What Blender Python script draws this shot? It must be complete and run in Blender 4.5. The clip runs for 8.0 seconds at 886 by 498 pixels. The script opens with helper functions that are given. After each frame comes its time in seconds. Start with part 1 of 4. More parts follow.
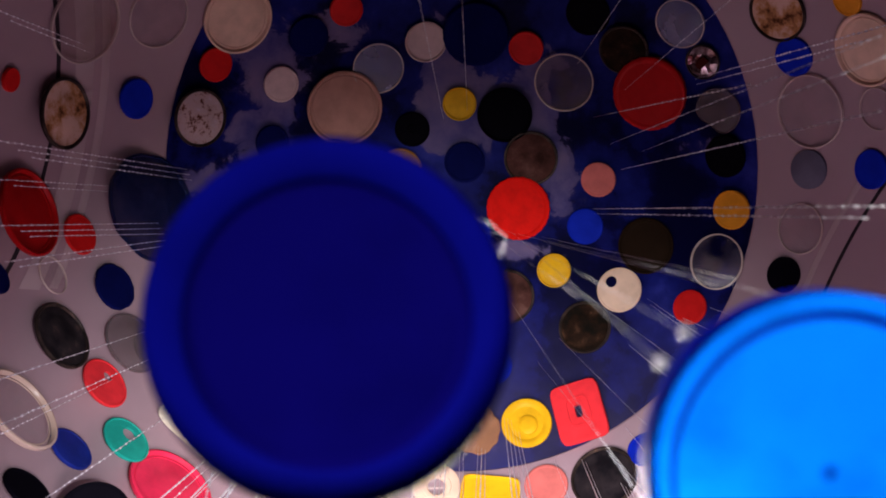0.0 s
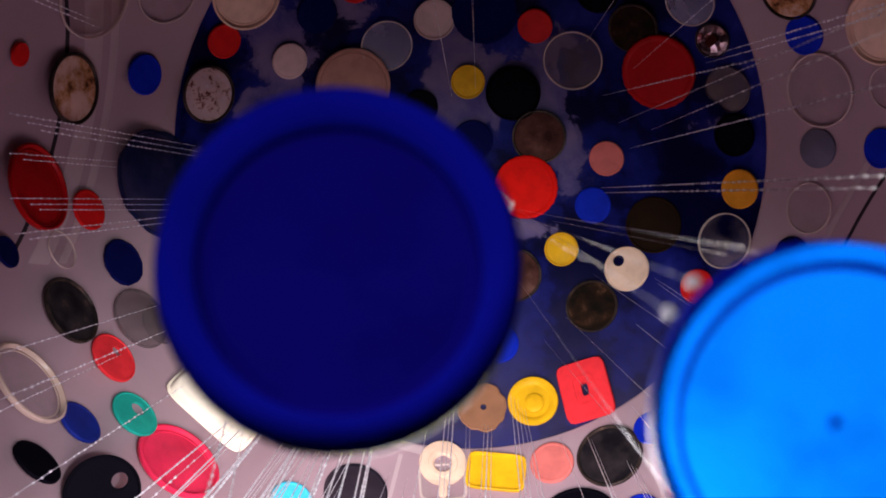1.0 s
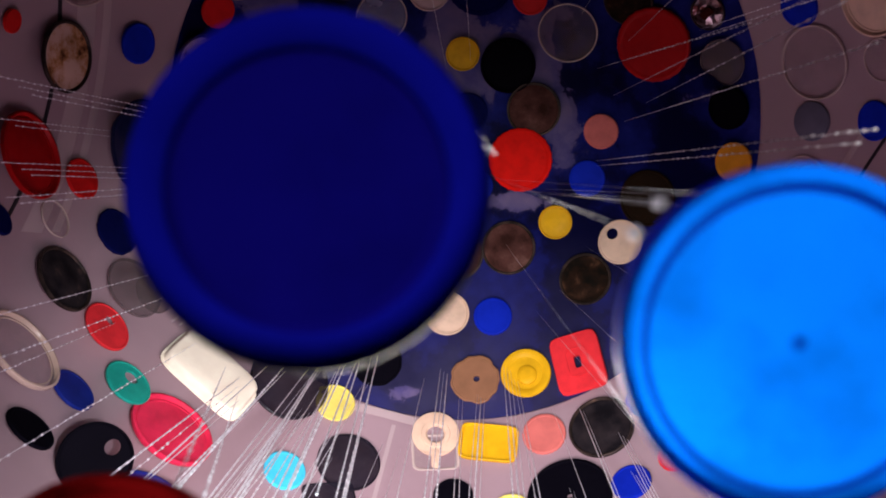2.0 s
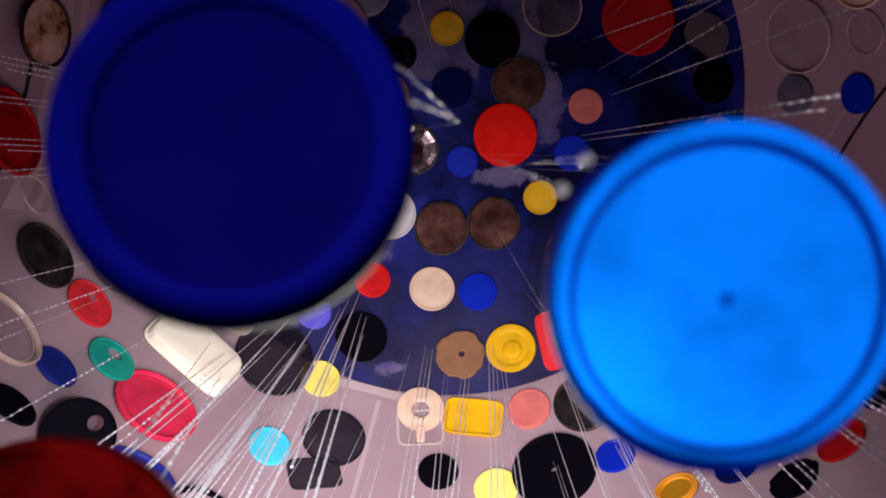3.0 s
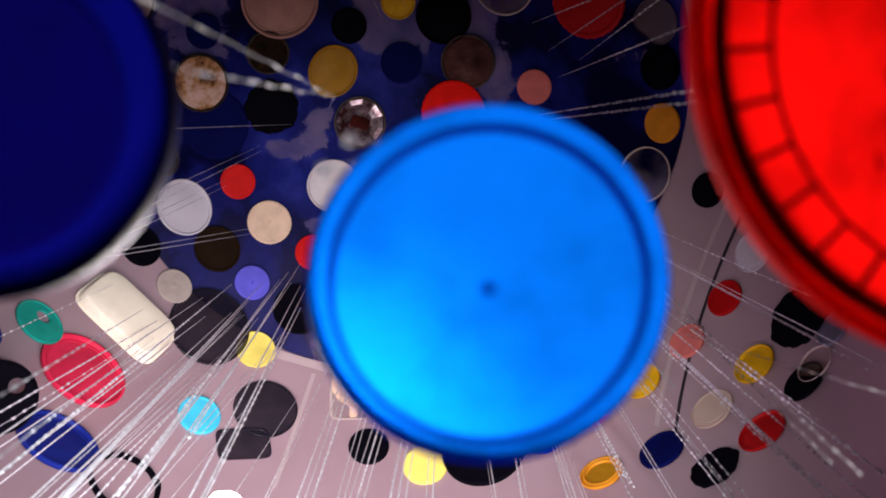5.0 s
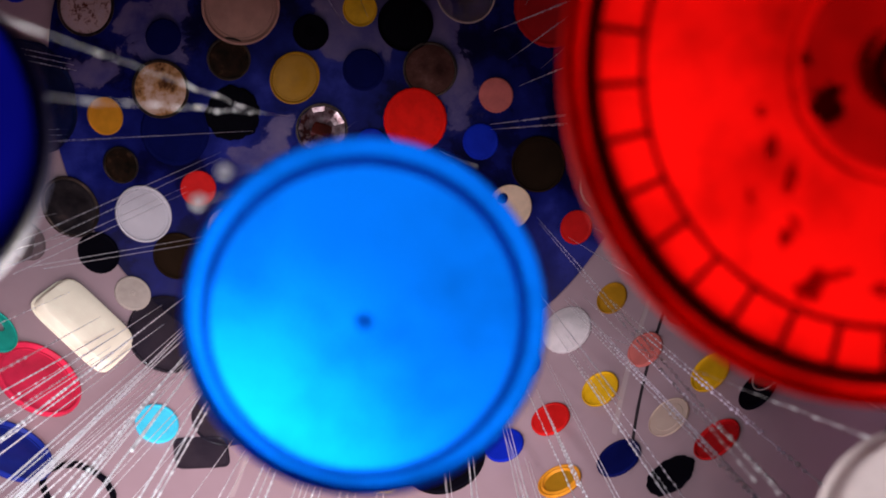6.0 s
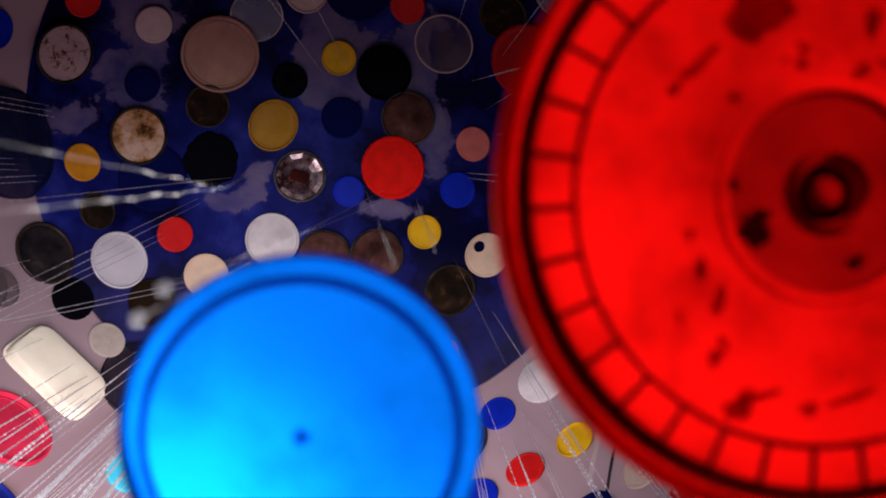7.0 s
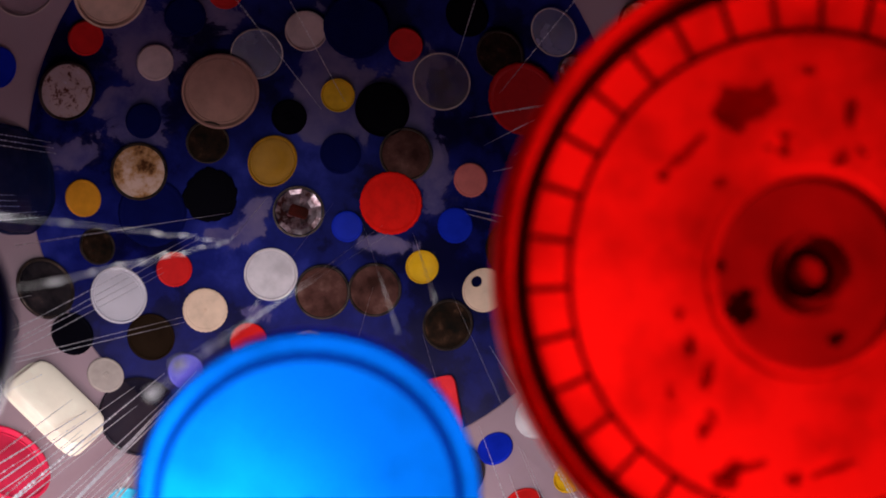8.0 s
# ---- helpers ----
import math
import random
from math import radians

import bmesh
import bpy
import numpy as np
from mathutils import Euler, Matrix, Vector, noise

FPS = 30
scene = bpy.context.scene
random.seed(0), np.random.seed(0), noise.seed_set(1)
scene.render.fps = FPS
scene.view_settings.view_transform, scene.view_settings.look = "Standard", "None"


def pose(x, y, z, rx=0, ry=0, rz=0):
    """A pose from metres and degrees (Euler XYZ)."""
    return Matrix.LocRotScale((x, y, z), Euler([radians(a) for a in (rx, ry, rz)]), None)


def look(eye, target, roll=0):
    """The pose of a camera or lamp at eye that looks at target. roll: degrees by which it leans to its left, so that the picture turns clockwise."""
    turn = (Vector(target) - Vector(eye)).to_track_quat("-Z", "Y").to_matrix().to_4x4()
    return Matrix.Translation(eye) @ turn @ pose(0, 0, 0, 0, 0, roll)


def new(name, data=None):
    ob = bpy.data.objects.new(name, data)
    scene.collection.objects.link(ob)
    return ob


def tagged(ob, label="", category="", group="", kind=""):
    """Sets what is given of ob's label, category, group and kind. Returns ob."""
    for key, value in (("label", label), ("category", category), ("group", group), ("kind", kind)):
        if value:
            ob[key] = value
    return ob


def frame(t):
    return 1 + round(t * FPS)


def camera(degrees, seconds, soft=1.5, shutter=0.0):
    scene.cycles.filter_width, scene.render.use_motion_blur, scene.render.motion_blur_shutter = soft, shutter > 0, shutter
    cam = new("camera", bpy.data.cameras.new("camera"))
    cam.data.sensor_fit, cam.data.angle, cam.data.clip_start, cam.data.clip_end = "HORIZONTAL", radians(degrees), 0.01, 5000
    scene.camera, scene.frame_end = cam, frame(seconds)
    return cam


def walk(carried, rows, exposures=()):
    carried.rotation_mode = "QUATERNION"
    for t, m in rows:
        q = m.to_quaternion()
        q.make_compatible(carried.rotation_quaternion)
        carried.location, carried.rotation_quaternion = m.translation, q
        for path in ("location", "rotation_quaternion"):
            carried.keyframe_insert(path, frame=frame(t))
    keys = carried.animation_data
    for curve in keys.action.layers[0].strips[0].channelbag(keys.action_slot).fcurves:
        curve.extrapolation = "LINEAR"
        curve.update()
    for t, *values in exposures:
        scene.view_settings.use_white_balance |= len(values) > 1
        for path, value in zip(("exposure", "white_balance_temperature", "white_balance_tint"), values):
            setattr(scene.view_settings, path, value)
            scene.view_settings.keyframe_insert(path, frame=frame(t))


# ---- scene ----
cam = camera(47.0, 8.0, 1.8)
PATH = [
    (0, (0.00001, 0.00052, 1.40002), (0.00173, 2.00052, 1.40129), 0.39),
    (0.5, (0.00129, 0.00023, 1.39736), (-0.00635, 2.00015, 1.38063), 0.50),
    (1, (-0.00032, -0.00059, 1.39508), (-0.01232, 1.99911, 1.36271), 0.70),
    (1.5, (0.00128, -0.00180, 1.39020), (-0.01139, 1.99756, 1.34153), 1.04),
    (3, (0.01445, -0.00107, 1.38312), (0.01726, 1.99585, 1.27218), 0.76),
    (3.5, (0.02234, 0.00029, 1.38545), (0.03617, 1.99640, 1.26152), 1.15),
    (4, (0.03050, 0.00124, 1.38626), (0.05668, 1.99637, 1.24930), 2.02),
    (4.5, (0.03802, 0.00210, 1.38450), (0.07670, 1.99554, 1.22726), 2.89),
    (6, (0.05972, 0.00238, 1.38978), (0.16554, 1.99417, 1.24289), 3.47),
    (6.5, (0.06467, 0.00203, 1.39593), (0.19268, 1.99441, 1.27747), 3.77),
    (7, (0.06564, 0.00018, 1.40227), (0.19973, 1.99430, 1.32797), 3.93),
    (7.5, (0.06503, -0.00346, 1.40609), (0.20619, 1.99063, 1.34547), 3.56),
    (8, (0.06393, -0.00712, 1.41003), (0.20040, 1.98812, 1.39027), 3.98),
]
walk(cam, [(t, look(eye, target, roll)) for t, eye, target, roll in PATH],
     [(0, 0.48), (1, 0.42), (1.5, 0.32), (3, 0.14), (4.5, 0.1), (6, 0.06), (8, 0.0)])
cam.data.dof.use_dof = True
cam.data.dof.focus_distance = 0.95
cam.data.dof.aperture_fstop = 18

# ---- light ----
world = bpy.data.worlds.new("world")
world.use_nodes = True
world.node_tree.nodes["Background"].inputs[0].default_value = (0.55, 0.45, 0.75, 1)
world.node_tree.nodes["Background"].inputs[1].default_value = 0.02
scene.world = world


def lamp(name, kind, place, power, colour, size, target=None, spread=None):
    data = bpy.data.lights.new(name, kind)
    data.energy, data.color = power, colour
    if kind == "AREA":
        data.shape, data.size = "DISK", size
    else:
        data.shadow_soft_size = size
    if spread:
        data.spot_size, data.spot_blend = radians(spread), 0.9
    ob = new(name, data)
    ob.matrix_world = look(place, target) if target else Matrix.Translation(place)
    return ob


# an unseen spot low in front, added to light the lower dome
lamp("dome_fill", "SPOT", (-0.02, 0.38, 1.12), 27, (1.0, 0.84, 0.88), 0.13, (-0.06, 0.92, 0.862), 113)
# the light of the small lamp among the threads
LED_AT = Vector((0.0104, 0.2040, 1.3148))
lamp("led_light", "SPOT", LED_AT + Vector((0, 0.004, 0.004)), 16.0, (0.92, 0.94, 1.0), 0.020, (-0.01, 0.60, 1.150), 84)
# more unseen spots, added to shine up at hanging lids and brighten both flanks
lamp("lid_fill", "SPOT", (0.01, 0.31, 1.29), 3.5, (1.0, 0.90, 0.92), 0.05, (0.08, 0.15, 1.40), 150)
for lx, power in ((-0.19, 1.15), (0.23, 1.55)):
    lamp("flank_fill", "SPOT", (lx, 0.58, 1.14), power, (1.0, 0.67, 0.95), 0.10, (lx * 1.85, 0.75, 1.46), 96)


# ---- materials ----
def material(name):
    m = bpy.data.materials.new(name)
    m.use_nodes = True
    nt = m.node_tree
    return m, nt, nt.nodes["Principled BSDF"], nt.nodes["Material Output"]


def node(nt, kind, **values):
    n = nt.nodes.new(kind)
    for key, value in values.items():
        n.inputs[key.replace("_", " ")].default_value = value
    return n


def ramp(nt, source, stops):
    n = nt.nodes.new("ShaderNodeValToRGB")
    while len(n.color_ramp.elements) < len(stops):
        n.color_ramp.elements.new(0.5)
    for e, (at, c) in zip(n.color_ramp.elements, stops):
        e.position, e.color = at, (*c, 1)
    nt.links.new(source, n.inputs[0])
    return n.outputs[0]


def noisy(nt, scale, detail=4, rough=0.6):
    co = nt.nodes.new("ShaderNodeTexCoord")
    info = nt.nodes.new("ShaderNodeObjectInfo")
    add = nt.nodes.new("ShaderNodeVectorMath")
    nt.links.new(co.outputs["Object"], add.inputs[0])
    nt.links.new(info.outputs["Random"], add.inputs[1])
    n = node(nt, "ShaderNodeTexNoise", Scale=scale, Detail=detail, Roughness=rough)
    nt.links.new(add.outputs[0], n.inputs["Vector"])
    return n.outputs["Fac"]


def shade(c, f):
    return tuple(min(1, v * f) for v in c)


def bump(nt, bsdf, source, strength, distance=0.001):
    b = node(nt, "ShaderNodeBump", Strength=strength, Distance=distance)
    nt.links.new(source, b.inputs["Height"])
    nt.links.new(b.outputs[0], bsdf.inputs["Normal"])


def plastic(name, colour, rough=0.38, through_light=0.2, dirt=0.82, grain=55, gloss=0.08, ahead=0.0):
    """Moulded plastic with a mottled, scuffed surface that lets some light through."""
    m, nt, bsdf, out = material(name)
    col = ramp(nt, noisy(nt, grain), [(0.3, shade(colour, dirt)), (0.55, colour), (0.8, shade(colour, 1.12))])
    nt.links.new(col, bsdf.inputs["Base Color"])
    bsdf.inputs["Specular IOR Level"].default_value = gloss
    rg = node(nt, "ShaderNodeMapRange")
    rg.inputs[3].default_value, rg.inputs[4].default_value = rough - 0.1, rough + 0.2
    fine = noisy(nt, 400)
    nt.links.new(fine, rg.inputs[0])
    nt.links.new(rg.outputs[0], bsdf.inputs["Roughness"])
    bump(nt, bsdf, fine, 0.15, 0.0005)
    if through_light:
        tr = nt.nodes.new("ShaderNodeBsdfTranslucent")
        nt.links.new(col, tr.inputs[0])
        mix = node(nt, "ShaderNodeMixShader", Fac=through_light)
        nt.links.new(bsdf.outputs[0], mix.inputs[1])
        passed = tr.outputs[0]
        if ahead:
            # cloudy plastic passes most light roughly straight on
            fwd = node(nt, "ShaderNodeBsdfRefraction", Roughness=0.85, IOR=1.4)
            nt.links.new(col, fwd.inputs[0])
            both = node(nt, "ShaderNodeMixShader", Fac=ahead)
            nt.links.new(passed, both.inputs[1])
            nt.links.new(fwd.outputs[0], both.inputs[2])
            passed = both.outputs[0]
        nt.links.new(passed, mix.inputs[2])
        nt.links.new(mix.outputs[0], out.inputs[0])
    return m


def film(name, colour, clear=0.7, stain=None):
    """Thin see-through plastic, cloudy and a little glossy."""
    m, nt, bsdf, out = material(name)
    bsdf.inputs["Roughness"].default_value = 0.22
    bsdf.inputs["Specular IOR Level"].default_value = 0.3
    fac = noisy(nt, 30, 5)
    stops = [(0.35, shade(colour, 0.8)), (0.7, colour)]
    if stain:
        stops = [(0.40, stain), (0.50, colour), (0.8, shade(colour, 1.1))]
    nt.links.new(ramp(nt, fac, stops), bsdf.inputs["Base Color"])
    tp = nt.nodes.new("ShaderNodeBsdfTransparent")
    tint = 0.15 if clear > 0.85 else 0.5
    tp.inputs[0].default_value = (*[1 - tint + tint * c for c in colour], 1)
    mix = nt.nodes.new("ShaderNodeMixShader")
    mr = node(nt, "ShaderNodeMapRange")
    mr.inputs[1].default_value, mr.inputs[2].default_value = 0.3, 0.7
    mr.inputs[3].default_value, mr.inputs[4].default_value = clear - 0.18, clear + 0.1
    nt.links.new(fac, mr.inputs[0])
    nt.links.new(mr.outputs[0], mix.inputs[0])
    nt.links.new(bsdf.outputs[0], mix.inputs[1])
    nt.links.new(tp.outputs[0], mix.inputs[2])
    nt.links.new(mix.outputs[0], out.inputs[0])
    return m


def patchy(name, stops, scale, rough=0.5, metal=0.0, relief=0.5):
    """Lacquer, rust and flaking in patches."""
    m, nt, bsdf, out = material(name)
    fac = noisy(nt, scale, 6, 0.65)
    nt.links.new(ramp(nt, fac, stops), bsdf.inputs["Base Color"])
    bsdf.inputs["Roughness"].default_value, bsdf.inputs["Metallic"].default_value = min(0.75, rough + (0 if metal > 0.3 else 0.25)), metal
    bsdf.inputs["Specular IOR Level"].default_value = 0.03
    bump(nt, bsdf, fac, relief)
    return m


# where the painted clouds lie on the dome: x, z and half-sizes
CLOUDS = ((-0.174, 1.592, 0.033, 0.025), (-0.179, 1.499, 0.038, 0.036), (-0.229, 1.465, 0.025, 0.014), (-0.006, 1.575, 0.026, 0.052),
          (-0.064, 1.419, 0.017, 0.023), (0.041, 1.554, 0.028, 0.030), (0.115, 1.481, 0.023, 0.041), (0.098, 1.530, 0.022, 0.022),
          (0.090, 1.576, 0.025, 0.025), (0.010, 1.527, 0.038, 0.025), (0.081, 1.401, 0.050, 0.013), (-0.051, 1.320, 0.022, 0.017),
          (-0.095, 1.399, 0.022, 0.014), (-0.036, 1.207, 0.022, 0.010), (-0.168, 1.561, 0.022, 0.033),
          (-0.102, 1.616, 0.025, 0.022),
          (0.254, 1.501, 0.022, 0.012))


def sky_paint(name):
    """Painted night-blue sky with ragged lilac-grey clouds."""
    m, nt, bsdf, out = material(name)
    co = nt.nodes.new("ShaderNodeTexCoord")
    at = nt.nodes.new("ShaderNodeAttribute")
    at.attribute_name = "cloud"
    edge = node(nt, "ShaderNodeTexNoise", Scale=26.0, Detail=9, Roughness=0.62, Distortion=0.5)
    low = node(nt, "ShaderNodeTexNoise", Scale=11.0, Detail=6, Roughness=0.6)
    wisp = node(nt, "ShaderNodeTexNoise", Scale=17.0, Detail=7, Roughness=0.6)
    for n in (edge, low, wisp):
        nt.links.new(co.outputs["Object"], n.inputs["Vector"])
    rag = node(nt, "ShaderNodeMath")
    rag.operation = "MULTIPLY_ADD"
    rag.inputs[1].default_value = 2.4
    nt.links.new(edge.outputs["Fac"], rag.inputs[0])
    nt.links.new(at.outputs["Fac"], rag.inputs[2])
    blue = ramp(nt, low.outputs["Fac"], [(0.40, (0.0008, 0.0009, 0.020)), (0.455, (0.0014, 0.0016, 0.036)), (0.475, (0.003, 0.0042, 0.066)), (0.58, (0.006, 0.009, 0.11)), (0.66, (0.016, 0.021, 0.18))])
    cloud = ramp(nt, wisp.outputs["Fac"], [(0.30, (0.025, 0.026, 0.13)), (0.48, (0.085, 0.068, 0.165)), (0.70, (0.135, 0.105, 0.185))])
    fac = ramp(nt, rag.outputs[0], [(0.0, (0, 0, 0)), (0.80, (0, 0, 0)), (0.87, (0.12, 0.12, 0.12)), (0.895, (0.72, 0.72, 0.72)), (0.99, (1, 1, 1))])
    half = node(nt, "ShaderNodeMath")
    half.operation = "MULTIPLY"
    half.inputs[1].default_value = 0.5
    nt.links.new(rag.outputs[0], half.inputs[0])
    nt.links.new(half.outputs[0], fac.node.inputs[0])
    # paler slate paint towards the horizon at the foot, brushed on unevenly
    low_at = nt.nodes.new("ShaderNodeAttribute")
    low_at.attribute_name = "horizon"
    brush = node(nt, "ShaderNodeMath")
    brush.operation = "MULTIPLY"
    nt.links.new(low_at.outputs["Fac"], brush.inputs[0])
    nt.links.new(wisp.outputs["Fac"], brush.inputs[1])
    slate = nt.nodes.new("ShaderNodeMixRGB")
    slate.inputs[2].default_value = (0.040, 0.038, 0.085, 1)
    nt.links.new(brush.outputs[0], slate.inputs[0])
    nt.links.new(blue, slate.inputs[1])
    mix = nt.nodes.new("ShaderNodeMixRGB")
    nt.links.new(fac, mix.inputs[0])
    nt.links.new(slate.outputs[0], mix.inputs[1])
    nt.links.new(cloud, mix.inputs[2])
    nt.links.new(mix.outputs[0], bsdf.inputs["Base Color"])
    bsdf.inputs["Roughness"].default_value = 0.5
    bsdf.inputs["Specular IOR Level"].default_value = 0.03
    bump(nt, bsdf, noisy(nt, 300), 0.1, 0.0004)
    return m


def sheet_paint(name, colour):
    """Mauve-grey sheet with faint cloudy stains and satin sheen."""
    m, nt, bsdf, out = material(name)
    co = nt.nodes.new("ShaderNodeTexCoord")
    big = node(nt, "ShaderNodeTexNoise", Scale=5.0, Detail=6, Roughness=0.6)
    fine = node(nt, "ShaderNodeTexNoise", Scale=160.0, Detail=3)
    for n in (big, fine):
        nt.links.new(co.outputs["Object"], n.inputs["Vector"])
    nt.links.new(ramp(nt, big.outputs["Fac"], [(0.3, shade(colour, 0.86)), (0.7, shade(colour, 1.08))]), bsdf.inputs["Base Color"])
    bsdf.inputs["Roughness"].default_value = 0.42
    bump(nt, bsdf, fine.outputs["Fac"], 0.12, 0.0005)
    return m


def thread_stuff(name, clear):
    m, nt, bsdf, out = material(name)
    bsdf.inputs["Base Color"].default_value = (0.93, 0.95, 0.97, 1)
    bsdf.inputs["Roughness"].default_value = 0.18
    bsdf.inputs["Specular IOR Level"].default_value = 1.0
    tr = nt.nodes.new("ShaderNodeBsdfTranslucent")
    tr.inputs[0].default_value = (0.97, 0.98, 1.0, 1)
    tp = nt.nodes.new("ShaderNodeBsdfTransparent")
    a, b = node(nt, "ShaderNodeMixShader", Fac=0.6), node(nt, "ShaderNodeMixShader", Fac=clear)
    nt.links.new(bsdf.outputs[0], a.inputs[1])
    nt.links.new(tr.outputs[0], a.inputs[2])
    nt.links.new(a.outputs[0], b.inputs[1])
    nt.links.new(tp.outputs[0], b.inputs[2])
    nt.links.new(b.outputs[0], out.inputs[0])
    return m


def glow(name, colour, strength):
    m, nt, bsdf, out = material(name)
    bsdf.inputs["Emission Color"].default_value = (*colour, 1)
    bsdf.inputs["Emission Strength"].default_value = strength
    return m


M_SKY = sky_paint("painted_sky")
M_SHEET = sheet_paint("mauve_sheet", (0.280, 0.194, 0.220))
M_SEAM = plastic("dark_seam", (0.025, 0.02, 0.025), 0.6, 0)
M_BATTEN = sheet_paint("pale_batten", (0.36, 0.28, 0.29))
M_ROOM = sheet_paint("dark_room", (0.05, 0.04, 0.05))
M_THREAD = thread_stuff("twisted_nylon", 0.18)
M_BEAD = thread_stuff("nylon_bead", 0.05)
M_LED = glow("lamp_glow", (1.0, 0.93, 0.82), 25)
M_STEEL = patchy("lamp_housing", [(0.3, (0.3, 0.3, 0.3)), (0.7, (0.5, 0.5, 0.5))], 60, 0.35, 0.9, 0.1)
M_RIM_DARK = patchy("rolled_rim", [(0.35, (0.012, 0.010, 0.010)), (0.6, (0.05, 0.035, 0.03)), (0.8, (0.14, 0.08, 0.05))], 70, 0.4, 0.4, 0.3)
# dark red-brown for foil middles, the hub ring and the groove's painted shade
M_RED_BROWN = patchy("dark_red_brown", [(0.3, (0.012, 0.004, 0.003)), (0.7, (0.06, 0.008, 0.006))], 90, 0.8, 0, 0.5)

M_EDGE = film("pale_edge", (0.72, 0.60, 0.55), 0.45)

# colour words, material
BLUE = ("bright blue", plastic("blue", (0.005, 0.020, 0.42), gloss=0.03))
ROYAL = ("royal blue", plastic("royal", (0.010, 0.022, 0.22)))
NAVY = ("navy blue", plastic("navy", (0.003, 0.005, 0.065), 0.6, gloss=0.015))
RED = ("red", plastic("red", (0.60, 0.012, 0.012)))
RED_BRIGHT = ("bright red", plastic("bright_red", (0.85, 0.010, 0.006), 0.45, gloss=0.03))
RED_DARK = ("dark red", plastic("dark_red", (0.42, 0.006, 0.008), 0.3))
RED_PINK = ("coral red", plastic("coral_red", (0.80, 0.035, 0.045)))
PINK = ("raspberry pink", plastic("raspberry", (0.75, 0.03, 0.09), 0.35))
SALMON = ("salmon pink", plastic("salmon", (0.62, 0.16, 0.14)))
PALE_PINK = ("pale pinkish white", plastic("pale_pink", (0.60, 0.46, 0.44)))
CREAM = ("cream", plastic("cream", (0.72, 0.52, 0.38)))
CREAM_GREY = ("grubby cream", plastic("grubby_cream", (0.45, 0.38, 0.34)))
CREAM_TRAY = ("cream", plastic("cream_tray", (0.94, 0.87, 0.70), 0.38, 0.1, 0.95))
TAN = ("tan", plastic("tan", (0.42, 0.225, 0.175)))
WHITE = ("white", plastic("white", (0.66, 0.60, 0.62)))
YELLOW = ("golden yellow", plastic("golden_yellow", (0.75, 0.42, 0.01)))
YELLOW_PALE = ("pale yellow", plastic("pale_yellow", (0.86, 0.74, 0.16)))
MUSTARD = ("mustard yellow", plastic("mustard", (0.40, 0.19, 0.010)))
ORANGE = ("orange", plastic("orange", (0.70, 0.28, 0.02)))
TEAL = ("teal green", plastic("teal", (0.015, 0.38, 0.30)))
CYAN = ("light cyan", plastic("cyan", (0.06, 0.58, 0.80)))
VIOLET = ("violet blue", plastic("violet", (0.12, 0.11, 0.62)))
GREY_BLUE = ("blue-grey", plastic("grey_blue", (0.13, 0.13, 0.18), 0.3))
BLACK = ("black", plastic("black", (0.0022, 0.0019, 0.004), 0.6, 0, gloss=0.01))
BROWN = ("brown", plastic("brown", (0.27, 0.13, 0.07)))
DARK_BROWN = ("dark brown", plastic("dark_brown", (0.013, 0.007, 0.004), 0.6, 0, gloss=0.015))
CLEAR = ("clear", film("clear", (0.52, 0.42, 0.44), 0.91))
GLASSY = ("clear", film("glassy", (0.62, 0.52, 0.50), 0.95))
CLEAR_BLUE = ("cloudy bluish clear", film("cloudy_clear", (0.40, 0.40, 0.60), 0.70))
CLEAR_STAINED = ("clear, brown-stained", film("stained_clear", (0.40, 0.30, 0.27), 0.90, (0.22, 0.10, 0.04)))
WHITE_CLEAR = ("milky white", film("milky", (0.66, 0.62, 0.68), 0.25))
CREAM_CLEAR = ("milky cream", film("milky_cream", (0.72, 0.56, 0.46), 0.45))
SMOKY = ("smoky clear", film("smoky", (0.24, 0.19, 0.20), 0.66))
SMOKY_BLACK = ("smoky black", film("smoky_black", (0.018, 0.015, 0.026), 0.42))
NAVY_CLEAR = ("dark translucent blue", film("navy_clear", (0.006, 0.012, 0.06), 0.2))
RUST = ("rusty white", patchy("rusty_white", [(0.36, (0.07, 0.025, 0.010)), (0.46, (0.34, 0.17, 0.07)), (0.58, (0.50, 0.34, 0.27))], 48, 0.55))
SPECKLED = ("rust-speckled white", patchy("speckled", [(0.38, (0.09, 0.03, 0.02)), (0.46, (0.36, 0.26, 0.25)), (0.60, (0.36, 0.28, 0.29)), (0.75, (0.46, 0.42, 0.50))], 120, 0.5))
BROWN_METAL = ("brown lacquered", patchy("brown_lacquer", [(0.35, (0.025, 0.009, 0.007)), (0.55, (0.066, 0.026, 0.021)), (0.8, (0.15, 0.08, 0.065))], 40, 0.4, 0.0, 0.2))
DARK_RUST = ("dark rusted", patchy("dark_rust", [(0.38, (0.005, 0.004, 0.003)), (0.55, (0.016, 0.008, 0.005)), (0.75, (0.075, 0.036, 0.02))], 60, 0.5))
BLACK_METAL = ("black lacquered", patchy("black_lacquer", [(0.4, (0.007, 0.006, 0.008)), (0.62, (0.022, 0.017, 0.019)), (0.82, (0.08, 0.05, 0.042))], 45, 0.4, 0.0, 0.2))
FOIL = ("shiny crumpled foil", patchy("foil", [(0.40, (0.07, 0.02, 0.02)), (0.52, (0.34, 0.24, 0.26)), (0.8, (0.70, 0.60, 0.64))], 70, 0.3, 0.9, 0.4))


